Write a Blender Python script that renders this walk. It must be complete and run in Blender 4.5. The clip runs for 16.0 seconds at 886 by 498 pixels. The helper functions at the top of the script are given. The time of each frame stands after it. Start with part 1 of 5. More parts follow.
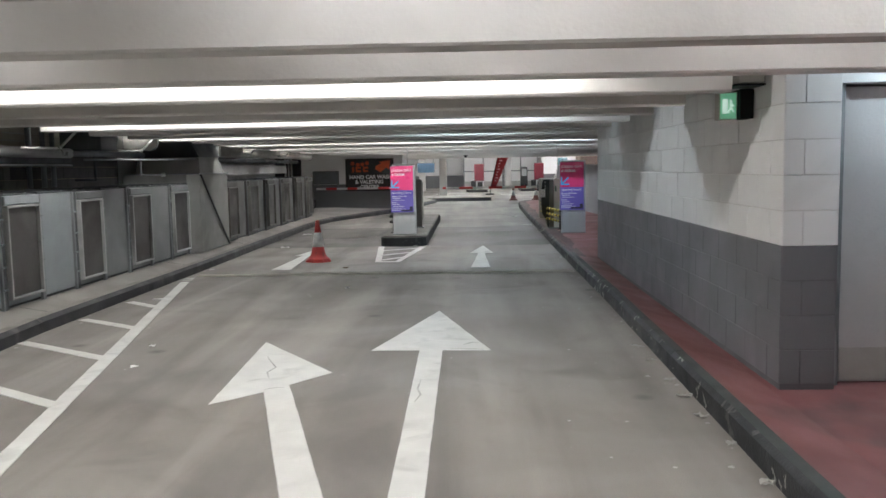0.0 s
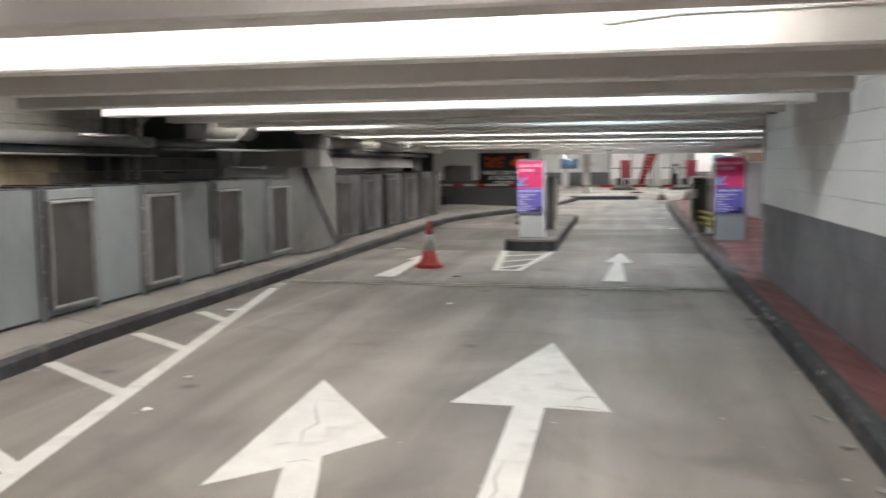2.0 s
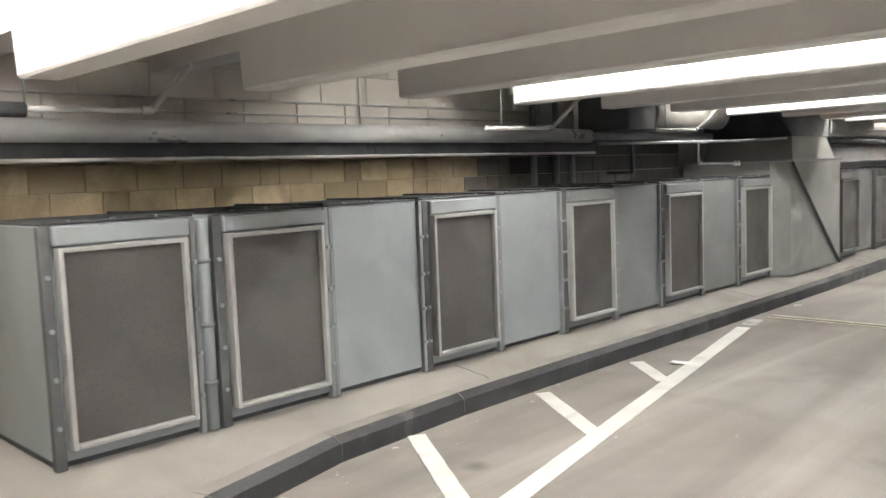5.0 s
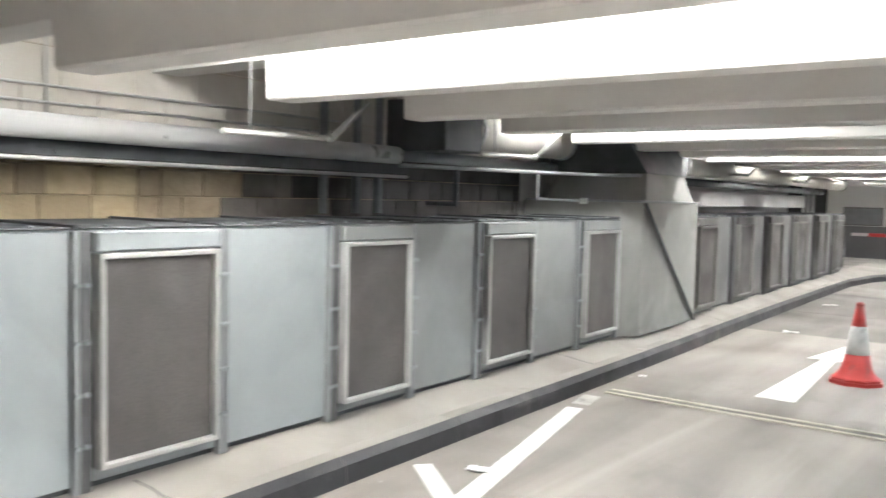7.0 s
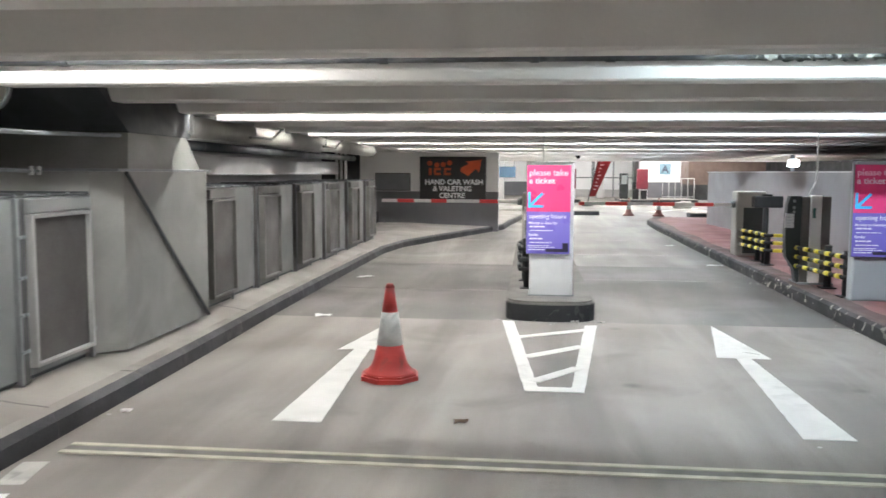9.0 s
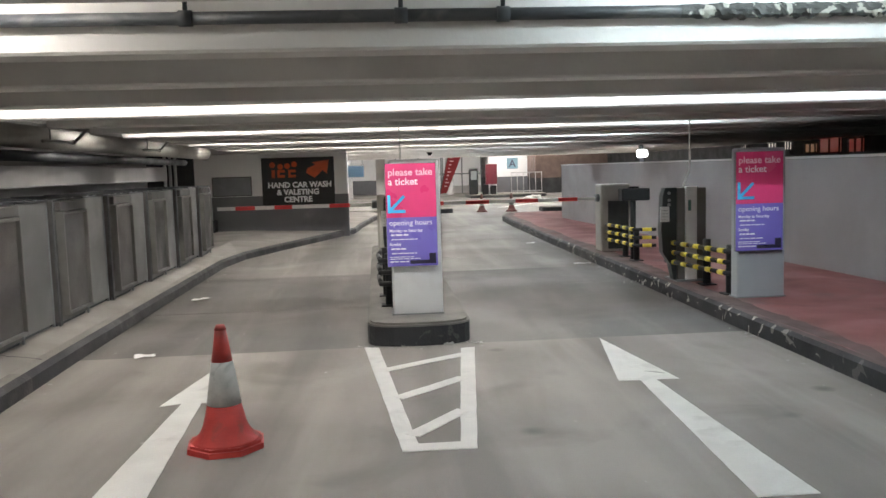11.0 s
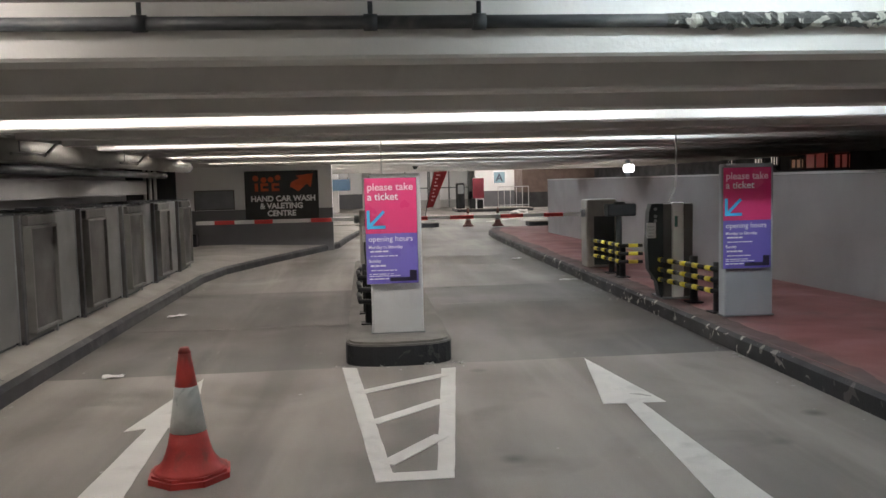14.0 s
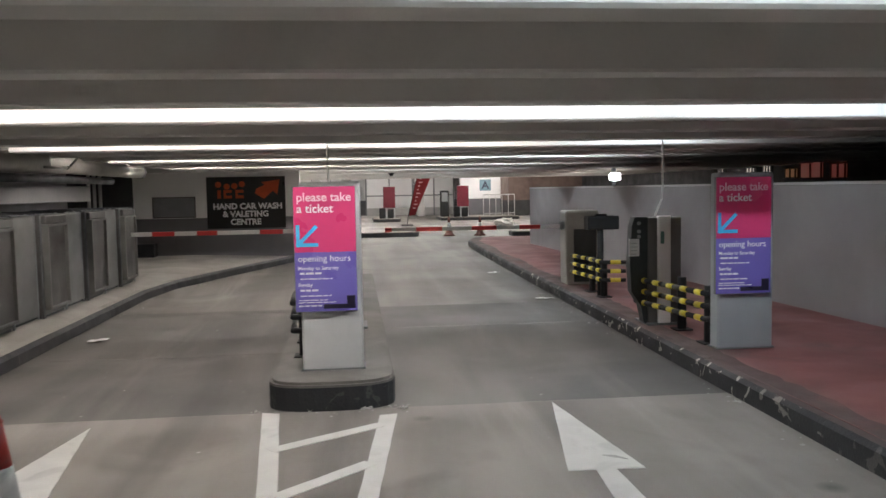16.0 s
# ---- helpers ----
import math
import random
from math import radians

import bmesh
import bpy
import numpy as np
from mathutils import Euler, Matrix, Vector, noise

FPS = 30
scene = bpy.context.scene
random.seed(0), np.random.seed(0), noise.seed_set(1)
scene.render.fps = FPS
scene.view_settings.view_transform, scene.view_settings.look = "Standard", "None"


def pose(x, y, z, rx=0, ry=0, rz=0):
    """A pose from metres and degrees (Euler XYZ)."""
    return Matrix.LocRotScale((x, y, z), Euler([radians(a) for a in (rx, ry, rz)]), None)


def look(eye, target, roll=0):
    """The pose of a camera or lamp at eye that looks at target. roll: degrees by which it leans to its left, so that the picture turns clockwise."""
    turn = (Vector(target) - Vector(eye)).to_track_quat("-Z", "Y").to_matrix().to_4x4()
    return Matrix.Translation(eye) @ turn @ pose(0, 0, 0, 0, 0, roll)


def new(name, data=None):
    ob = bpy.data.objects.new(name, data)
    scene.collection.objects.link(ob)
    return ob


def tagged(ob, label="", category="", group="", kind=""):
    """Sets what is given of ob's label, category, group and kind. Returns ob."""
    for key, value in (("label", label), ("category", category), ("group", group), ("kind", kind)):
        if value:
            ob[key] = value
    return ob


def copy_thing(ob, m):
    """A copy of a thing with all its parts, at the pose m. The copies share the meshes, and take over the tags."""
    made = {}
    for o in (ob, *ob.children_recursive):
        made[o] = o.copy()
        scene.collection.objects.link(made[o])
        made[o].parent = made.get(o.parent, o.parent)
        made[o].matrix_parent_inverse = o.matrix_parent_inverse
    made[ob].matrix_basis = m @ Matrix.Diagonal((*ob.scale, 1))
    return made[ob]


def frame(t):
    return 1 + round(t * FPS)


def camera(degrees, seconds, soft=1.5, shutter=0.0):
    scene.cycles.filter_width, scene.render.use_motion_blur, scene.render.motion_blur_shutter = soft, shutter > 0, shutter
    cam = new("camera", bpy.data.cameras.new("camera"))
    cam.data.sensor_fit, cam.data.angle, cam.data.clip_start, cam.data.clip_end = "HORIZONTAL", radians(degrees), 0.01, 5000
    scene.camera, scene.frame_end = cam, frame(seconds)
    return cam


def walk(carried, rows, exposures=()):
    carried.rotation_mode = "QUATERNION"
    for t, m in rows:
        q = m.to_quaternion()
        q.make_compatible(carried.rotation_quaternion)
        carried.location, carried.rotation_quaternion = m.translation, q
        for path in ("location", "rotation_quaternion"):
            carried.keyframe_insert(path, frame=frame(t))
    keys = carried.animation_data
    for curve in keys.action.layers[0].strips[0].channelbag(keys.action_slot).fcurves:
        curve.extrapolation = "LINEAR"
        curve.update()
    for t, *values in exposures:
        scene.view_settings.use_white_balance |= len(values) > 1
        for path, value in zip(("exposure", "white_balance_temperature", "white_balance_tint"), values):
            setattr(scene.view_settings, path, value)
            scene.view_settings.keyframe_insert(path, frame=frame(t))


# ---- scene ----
cam = camera(56.1, 16.0, shutter=0.4)
PATH = [
    (0, (-0.416, -0.014, 1.508), (-0.485, 1.975, 1.313), -1.0),
    (0.5, (-0.275, 0.412, 1.508), (-0.344, 2.401, 1.312), -0.9),
    (1, (-0.246, 0.832, 1.497), (-0.451, 2.809, 1.269), -0.7),
    (1.5, (-0.229, 1.303, 1.498), (-0.471, 3.278, 1.291), -0.3),
    (2, (-0.239, 1.761, 1.488), (-0.652, 3.707, 1.287), -0.4),
    (2.2, (-0.260, 1.898, 1.505), (-0.915, 3.774, 1.272), -0.1),
    (2.4, (-0.310, 2.054, 1.500), (-1.169, 3.841, 1.237), -0.5),
    (2.5, (-0.345, 2.129, 1.501), (-1.277, 3.878, 1.232), -0.6),
    (2.7, (-0.393, 2.277, 1.511), (-1.407, 3.980, 1.246), -0.3),
    (3, (-0.508, 2.492, 1.513), (-1.605, 4.144, 1.255), -0.6),
    (3.2, (-0.524, 2.642, 1.504), (-1.709, 4.232, 1.248), -0.5),
    (5.3, (-1.256, 4.359, 1.466), (-2.653, 5.779, 1.293), -2.2),
    (5.5, (-1.337, 4.543, 1.47), (-2.721, 5.977, 1.304), -1.7),
    (6, (-1.45, 4.993, 1.465), (-2.747, 6.508, 1.318), -0.4),
    (6.5, (-1.537, 5.407, 1.48), (-2.829, 6.927, 1.338), -0.3),
    (7, (-1.716, 5.905, 1.487), (-2.888, 7.52, 1.359), 1.4),
    (7.5, (-1.809, 6.369, 1.477), (-2.74, 8.135, 1.348), 2.3),
    (8, (-1.889, 6.84, 1.474), (-2.694, 8.666, 1.344), 1.6),
    (8.2, (-1.916, 7.035, 1.455), (-2.565, 8.920, 1.291), 0.8),
    (8.5, (-1.961, 7.311, 1.488), (-2.395, 9.256, 1.312), 0.5),
    (8.7, (-1.967, 7.487, 1.479), (-2.284, 9.454, 1.297), 0.5),
    (9, (-1.967, 7.764, 1.473), (-2.172, 9.745, 1.289), 0.3),
    (9.5, (-1.984, 8.205, 1.462), (-2.117, 10.193, 1.284), 0.1),
    (10, (-2.031, 8.636, 1.487), (-2.032, 10.628, 1.305), -0.6),
    (10.2, (-2.066, 8.75, 1.482), (-2.006, 10.74, 1.294), -0.6),
    (12.5, (-2.064, 9.111, 1.508), (-1.868, 11.093, 1.319), -1.9),
    (13, (-2.067, 9.119, 1.497), (-1.858, 11.101, 1.327), -1.7),
    (13.5, (-2.032, 9.141, 1.512), (-1.838, 11.125, 1.353), -1.7),
    (14, (-1.99, 9.206, 1.498), (-1.807, 11.191, 1.339), -1.4),
    (14.5, (-1.921, 9.387, 1.511), (-1.76, 11.374, 1.347), -1.3),
    (15, (-1.861, 9.612, 1.497), (-1.692, 11.599, 1.343), -1.1),
    (15.5, (-1.703, 9.935, 1.52), (-1.516, 11.92, 1.367), -1.5),
    (16, (-1.548, 10.271, 1.514), (-1.341, 12.255, 1.371), -1.0),
]
EXPOSURES = [(0, -0.12, 6050, 10), (0.5, 0.05, 5850, 8), (1.3, 0.15, 5900, 8), (2, 0.15, 6350, 12), (2.2, 0.12, 6400, 12), (2.5, 0.5, 6350, 11), (3, 0.68, 6300, 10), (5.3, 0.9, 6350, 11), (5.6, 0.74, 6350, 11), (6.3, 1.22, 6250, 11), (7, 1.5, 6100, 10), (7.5, 1.08, 6100, 10), (8.2, 1.08, 6100, 10), (8.6, 0.88, 6100, 10), (9, 0.85, 6150, 11), (9.5, 0.98, 6300, 12), (10, 0.78, 6300, 11), (12.4, -0.3, 6600, 13), (14, -0.34, 6600, 14), (15.5, -0.37, 6600, 14), (16, -0.26, 6500, 14)]
walk(cam, [(t, look(eye, target, roll)) for t, eye, target, roll in PATH], EXPOSURES)

# ---- world: dim interior, closed all round ----
world = bpy.data.worlds.new("world")
world.use_nodes = True
world.node_tree.nodes["Background"].inputs[0].default_value = (0.5, 0.6, 0.8, 1)
world.node_tree.nodes["Background"].inputs[1].default_value = 0.02
scene.world = world


# ---- materials ----
def mat(name, base, rough=0.6, metal=0.0, var=0.25, scale=3.0, fine=60.0, bump=0.15, dark=None, stain=0.0, stain_scale=1.2, piece=0.0, spec=0.4, sharp=False, tracks=0.0, specks=0.0):
    """A painted or bare surface: large tone drift, fine grain, stains, relief."""
    m = bpy.data.materials.new(name)
    m.use_nodes = True
    nt = m.node_tree
    b = nt.nodes["Principled BSDF"]
    b.inputs["Roughness"].default_value = rough
    b.inputs["Metallic"].default_value = metal
    b.inputs["Specular IOR Level"].default_value = spec
    geo = nt.nodes.new("ShaderNodeNewGeometry")

    def noise_at(s, detail=4, dist=0.0):
        n = nt.nodes.new("ShaderNodeTexNoise")
        n.inputs["Scale"].default_value = s
        n.inputs["Detail"].default_value = detail
        n.inputs["Distortion"].default_value = dist
        nt.links.new(geo.outputs["Position"], n.inputs["Vector"])
        return n

    def mixed(a, c, fac, mode="MIX"):
        x = nt.nodes.new("ShaderNodeMix")
        x.data_type, x.blend_type = "RGBA", mode
        for sock, v in ((x.inputs[6], a), (x.inputs[7], c), (x.inputs[0], fac)):
            if isinstance(v, (int, float)):
                sock.default_value = v
            elif isinstance(v, tuple):
                sock.default_value = v
            else:
                nt.links.new(v, sock)
        return x.outputs[2]

    def ramp(src, lo, hi, a=0.0, c=1.0):
        r = nt.nodes.new("ShaderNodeMapRange")
        r.inputs[1].default_value, r.inputs[2].default_value = lo, hi
        r.inputs[3].default_value, r.inputs[4].default_value = a, c
        nt.links.new(src, r.inputs[0])
        return r.outputs[0]

    col = (*base, 1)
    low = tuple(c * (1 - var) for c in base) + (1,)
    n1, n2 = noise_at(scale, 5, 0.4), noise_at(fine, 3)
    out = mixed(col, low, ramp(n1.outputs[0], 0.35, 0.7))
    out = mixed(out, tuple(c * (1 - var * 0.6) for c in base) + (1,), ramp(n2.outputs[0], 0.5, 0.75, 0, 0.7))
    if stain:
        n3 = noise_at(stain_scale, 6, 1.2)
        out = mixed(out, (*(dark or tuple(c * 0.35 for c in base)), 1), ramp(n3.outputs[0], *(((0.622, 0.632) if stain < 1 else (0.54, 0.56)) if sharp else (0.55, 0.72)), 0, stain))
    if tracks:
        mp = nt.nodes.new("ShaderNodeMapping")
        mp.inputs["Scale"].default_value = (1.5, 0.13, 1.0)
        nt.links.new(geo.outputs["Position"], mp.inputs["Vector"])
        n4 = nt.nodes.new("ShaderNodeTexNoise")
        n4.inputs["Scale"].default_value, n4.inputs["Detail"].default_value, n4.inputs["Distortion"].default_value = 1.0, 5, 0.5
        nt.links.new(mp.outputs[0], n4.inputs["Vector"])
        out = mixed(out, tuple(c * 0.42 for c in base) + (1,), ramp(n4.outputs[0], 0.48, 0.66, 0, tracks))
        out = mixed(out, tuple(min(1, c * 1.25) for c in base) + (1,), ramp(n4.outputs[0], 0.46, 0.32, 0, tracks))
    if specks:
        vo = nt.nodes.new("ShaderNodeTexVoronoi")
        vo.inputs["Scale"].default_value = 2.3
        nt.links.new(geo.outputs["Position"], vo.inputs["Vector"])
        out = mixed(out, (0.55, 0.53, 0.5, 1), ramp(vo.outputs["Distance"], 0.035, 0.022, 0, specks))
        vp = nt.nodes.new("ShaderNodeTexVoronoi")
        vp.inputs["Scale"].default_value = 1.1
        nt.links.new(geo.outputs["Position"], vp.inputs["Vector"])
        out = mixed(out, (0.07, 0.065, 0.06, 1), ramp(vp.outputs["Distance"], 0.10, 0.02, 0, specks))
    if piece:
        info = nt.nodes.new("ShaderNodeObjectInfo")
        out = mixed(out, tuple(c * (1 - piece) for c in base) + (1,), ramp(info.outputs["Random"], 0, 1, 0, 1))
    nt.links.new(out, b.inputs["Base Color"])
    nt.links.new(ramp(n1.outputs[0], 0.3, 0.7, max(0.05, rough - 0.1), min(1, rough + 0.12)), b.inputs["Roughness"])
    bp = nt.nodes.new("ShaderNodeBump")
    bp.inputs["Strength"].default_value = bump
    bp.inputs["Distance"].default_value = 0.01
    nt.links.new(n2.outputs[0], bp.inputs["Height"])
    nt.links.new(bp.outputs[0], b.inputs["Normal"])
    return m


def glow(name, colour, strength):
    m = bpy.data.materials.new(name)
    m.use_nodes = True
    b = m.node_tree.nodes["Principled BSDF"]
    b.inputs["Base Color"].default_value = (0.8, 0.8, 0.8, 1)
    b.inputs["Emission Color"].default_value = (*colour, 1)
    b.inputs["Emission Strength"].default_value = strength
    return m


def mesh_mat(name, base, hole):
    """Expanded metal: a fine grid of strands over a dark inside."""
    m = mat(name, base, 0.55, 0.3, 0.25, 2.5, 90, 0.1)
    nt = m.node_tree
    b = nt.nodes["Principled BSDF"]
    old = b.inputs["Base Color"].links[0].from_socket
    geo = nt.nodes.new("ShaderNodeNewGeometry")
    vor = nt.nodes.new("ShaderNodeTexVoronoi")
    vor.inputs["Scale"].default_value = 150
    nt.links.new(geo.outputs["Position"], vor.inputs["Vector"])
    r = nt.nodes.new("ShaderNodeMapRange")
    r.inputs[1].default_value, r.inputs[2].default_value = 0.25, 0.5
    r.inputs[3].default_value, r.inputs[4].default_value = 0.7, 0.0
    nt.links.new(vor.outputs["Distance"], r.inputs[0])
    x = nt.nodes.new("ShaderNodeMix")
    x.data_type = "RGBA"
    nt.links.new(r.outputs[0], x.inputs[0])
    nt.links.new(old, x.inputs[6])
    x.inputs[7].default_value = (*hole, 1)
    nt.links.new(x.outputs[2], b.inputs["Base Color"])
    return m


M_FLOOR = mat("worn_deck", (0.275, 0.252, 0.227), 0.6, 0, 0.3, 0.6, 90, 0.3, (0.115, 0.105, 0.095), 0.65, 0.7, tracks=0.7, specks=0.75)
M_FLOOR2 = mat("patched_deck", (0.118, 0.107, 0.097), 0.5, 0, 0.4, 0.5, 110, 0.2, (0.055, 0.05, 0.047), 0.95, 0.5, tracks=0.95, specks=0.4)
M_FLOOR3 = mat("pale_deck", (0.235, 0.216, 0.194), 0.5, 0, 0.35, 0.4, 110, 0.2, (0.085, 0.08, 0.075), 0.8, 0.4, tracks=0.9, specks=0.4)
M_ISLE = mat("island_screed", (0.16, 0.15, 0.136), 0.7, 0, 0.3, 2, 80, 0.3, (0.09, 0.084, 0.078), 0.6, 1.5)
M_JOINT = mat("joint_lip", (0.64, 0.61, 0.5), 0.6, 0.0, 0.3, 6, 60, 0.2, (0.3, 0.28, 0.24), 0.5, 3)
M_SEAL = mat("joint_seal", (0.2, 0.19, 0.175), 0.8, 0, 0.3, 6, 60, 0.2)
M_MARK = mat("road_paint", (0.72, 0.71, 0.68), 0.6, 0, 0.12, 4, 70, 0.2, (0.4, 0.39, 0.37), 0.55, 2.6)
M_MARKWORN = mat("worn_road_paint", (0.5, 0.49, 0.46), 0.65, 0, 0.3, 6, 70, 0.2, (0.25, 0.24, 0.23), 0.8, 5)
M_PAVE = mat("pavement_screed", (0.31, 0.29, 0.262), 0.75, 0, 0.25, 1.5, 80, 0.25, (0.2, 0.19, 0.18), 0.4, 0.9)
M_KERBTOP = mat("kerb_top", (0.27, 0.252, 0.228), 0.75, 0, 0.35, 2, 70, 0.3, (0.11, 0.10, 0.095), 0.7, 1.7, 0.05)
M_KTOP = mat("kerb_grey_green", (0.06, 0.07, 0.064), 0.6, 0, 0.35, 3, 60, 0.3, (0.03, 0.034, 0.031), 0.55, 3, 0.15, spec=0.2)
M_KRED = mat("kerb_grimy_red", (0.10, 0.072, 0.066), 0.65, 0, 0.4, 3, 60, 0.3, (0.05, 0.045, 0.042), 0.6, 2.5, 0.15, spec=0.25)
M_GRIME = mat("trodden_grime", (0.125, 0.088, 0.08), 0.7, 0, 0.4, 2.5, 70, 0.3, (0.19, 0.08, 0.07), 0.7, 1.8, spec=0.3)
M_BLACK = mat("kerb_black", (0.045, 0.046, 0.05), 0.42, 0, 0.3, 3, 60, 0.4, (0.5, 0.48, 0.45), 0.0, 5, 0.2)
M_CHIP = mat("kerb_black_chipped", (0.03, 0.031, 0.034), 0.55, 0, 0.3, 3, 60, 0.4, (0.62, 0.6, 0.54), 0.9, 7.0, 0.05, spec=0.2, sharp=True)
M_LKERB = mat("kerb_dark_grey", (0.033, 0.033, 0.036), 0.6, 0, 0.35, 3, 60, 0.4, (0.17, 0.16, 0.15), 0.35, 4, 0.06)
M_RED = mat("red_floor_paint", (0.225, 0.086, 0.081), 0.55, 0, 0.3, 1.4, 80, 0.2, (0.085, 0.062, 0.058), 0.9, 0.7, tracks=0.35)
M_BLOCKW = mat("white_block_paint", (0.86, 0.86, 0.85), 0.6, 0, 0.08, 2, 70, 0.14, (0.55, 0.54, 0.52), 0.25, 1.6, 0.06)
M_BLOCKG = mat("grey_block_paint", (0.16, 0.16, 0.17), 0.55, 0, 0.15, 2, 70, 0.15, (0.1, 0.1, 0.105), 0.3, 1.6, 0.08)
M_MORTW = mat("white_mortar", (0.72, 0.71, 0.69), 0.8, 0, 0.15, 3, 70, 0.3)
M_MORTG = mat("grey_mortar", (0.135, 0.135, 0.14), 0.8, 0, 0.15, 3, 70, 0.3)
M_YDARK = mat("dark_stone_block", (0.21, 0.19, 0.17), 0.9, 0, 0.3, 4, 60, 0.5, (0.10, 0.095, 0.092), 0.6, 1.6, 0.4)
M_YBLACK = mat("black_stone_block", (0.075, 0.07, 0.067), 0.9, 0, 0.4, 4, 60, 0.5, (0.04, 0.038, 0.037), 0.7, 1.6, 0.3)
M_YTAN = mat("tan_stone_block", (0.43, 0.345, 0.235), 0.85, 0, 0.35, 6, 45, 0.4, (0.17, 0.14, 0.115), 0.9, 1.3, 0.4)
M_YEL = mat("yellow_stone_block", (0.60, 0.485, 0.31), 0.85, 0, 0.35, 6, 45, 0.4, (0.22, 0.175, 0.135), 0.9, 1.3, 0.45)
M_YMORT = mat("stone_mortar", (0.46, 0.38, 0.27), 0.9, 0, 0.3, 5, 60, 0.5, (0.25, 0.21, 0.17), 0.5, 2)
M_CONC = mat("beam_paint", (0.72, 0.70, 0.67), 0.6, 0, 0.1, 1.3, 50, 0.15, (0.42, 0.40, 0.38), 0.3, 0.9)
M_SLAB = mat("slab_paint", (0.70, 0.69, 0.66), 0.7, 0, 0.15, 1.5, 50, 0.2, (0.35, 0.34, 0.32), 0.4, 1)
M_WALLC = mat("plain_wall_paint", (0.5, 0.49, 0.48), 0.65, 0, 0.15, 1.5, 60, 0.2, (0.33, 0.32, 0.31), 0.4, 1)
M_RAMPW = mat("ramp_wall_render", (0.275, 0.263, 0.268), 0.6, 0, 0.12, 1.2, 60, 0.25, (0.18, 0.172, 0.17), 0.45, 0.7)
# near-black colour carries the gloom of the recess and the space beyond the ramp
M_DARK = mat("unlit_dark_wall", (0.05, 0.05, 0.052), 0.85, 0, 0.4, 2, 60, 0.3)
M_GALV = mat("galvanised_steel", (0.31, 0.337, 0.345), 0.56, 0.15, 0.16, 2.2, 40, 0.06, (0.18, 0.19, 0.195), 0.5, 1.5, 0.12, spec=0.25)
# darker copies of the cabinet steel: the dimmer light on far cabinets, as colour
M_GALVM = mat("dim_mid_steel", (0.235, 0.245, 0.243), 0.58, 0.15, 0.2, 2.2, 40, 0.06, (0.14, 0.142, 0.14), 0.55, 1.5, 0.12, spec=0.25)
M_GALVB = mat("dim_dark_steel", (0.10, 0.097, 0.092), 0.5, 0.2, 0.25, 2.4, 40, 0.06, (0.085, 0.083, 0.08), 0.6, 1.6, 0.2, spec=0.3)
M_GALVC = mat("dim_grey_steel", (0.185, 0.187, 0.182), 0.52, 0.2, 0.2, 2.4, 40, 0.06, (0.14, 0.14, 0.135), 0.5, 1.6, 0.15, spec=0.3)
M_FRAMEB = mat("dim_frame_steel", (0.165, 0.16, 0.15), 0.5, 0.3, 0.2, 4, 60, 0.06, (0.12, 0.115, 0.11), 0.5, 3)
M_CASE = mat("grubby_casing", (0.25, 0.25, 0.235), 0.65, 0.1, 0.25, 1.8, 50, 0.1, (0.13, 0.125, 0.115), 0.55, 1.3, spec=0.25)
M_UPW = mat("dirty_white_block", (0.64, 0.605, 0.55), 0.75, 0, 0.2, 3, 60, 0.15, (0.3, 0.28, 0.25), 0.6, 1.5, 0.1)
M_GALVD = mat("dull_steel", (0.25, 0.265, 0.27), 0.55, 0.35, 0.2, 3, 40, 0.08, (0.14, 0.145, 0.15), 0.4, 2, 0.1)
M_FLANGE = mat("dark_flange_steel", (0.10, 0.103, 0.105), 0.6, 0.2, 0.3, 4, 60, 0.08, (0.05, 0.05, 0.05), 0.5, 2)
M_FRAME = mat("bright_frame_steel", (0.41, 0.41, 0.40), 0.5, 0.3, 0.15, 4, 60, 0.06, (0.25, 0.24, 0.23), 0.5, 3)
M_MESH = mesh_mat("expanded_mesh", (0.105, 0.099, 0.094), (0.055, 0.052, 0.05))
M_SEAM = mat("dark_seam", (0.07, 0.075, 0.08), 0.6, 0.3, 0.3, 4, 60, 0.1)
M_PIPE = mat("grey_pipe", (0.58, 0.58, 0.57), 0.36, 0.3, 0.12, 3, 50, 0.05, (0.4, 0.4, 0.4), 0.2, 2)
M_PIPED = mat("dark_pipe", (0.06, 0.065, 0.07), 0.5, 0.2, 0.3, 3, 50, 0.1, (0.25, 0.24, 0.22), 0.4, 4)
M_PIPEW = mat("pale_conduit", (0.6, 0.6, 0.58), 0.5, 0.0, 0.15, 3, 50, 0.08)
M_BRANCH = mat("dull_branch_pipe", (0.4, 0.395, 0.375), 0.55, 0.1, 0.2, 4, 50, 0.08, (0.2, 0.19, 0.18), 0.4, 3)
M_DUCT = mat("duct_wrap", (0.43, 0.415, 0.38), 0.5, 0.2, 0.15, 3, 50, 0.12, (0.3, 0.29, 0.26), 0.4, 2)
M_ORED = mat("cone_red", (0.44, 0.042, 0.036), 0.5, 0, 0.3, 6, 70, 0.15, (0.15, 0.05, 0.042), 0.75, 6)
# far cones: the backlit side's shade is mixed into a darker red
M_OREDF = mat("cone_backlit", (0.15, 0.055, 0.045), 0.6, 0, 0.3, 6, 70, 0.15, (0.07, 0.04, 0.035), 0.6, 5)
M_SLEEVE = mat("cone_sleeve", (0.56, 0.57, 0.55), 0.45, 0, 0.3, 7, 70, 0.12, (0.17, 0.19, 0.18), 0.85, 6)
M_TOTEM = mat("totem_metal", (0.66, 0.67, 0.67), 0.42, 0.2, 0.08, 2, 40, 0.05, (0.44, 0.44, 0.44), 0.35, 2.2)
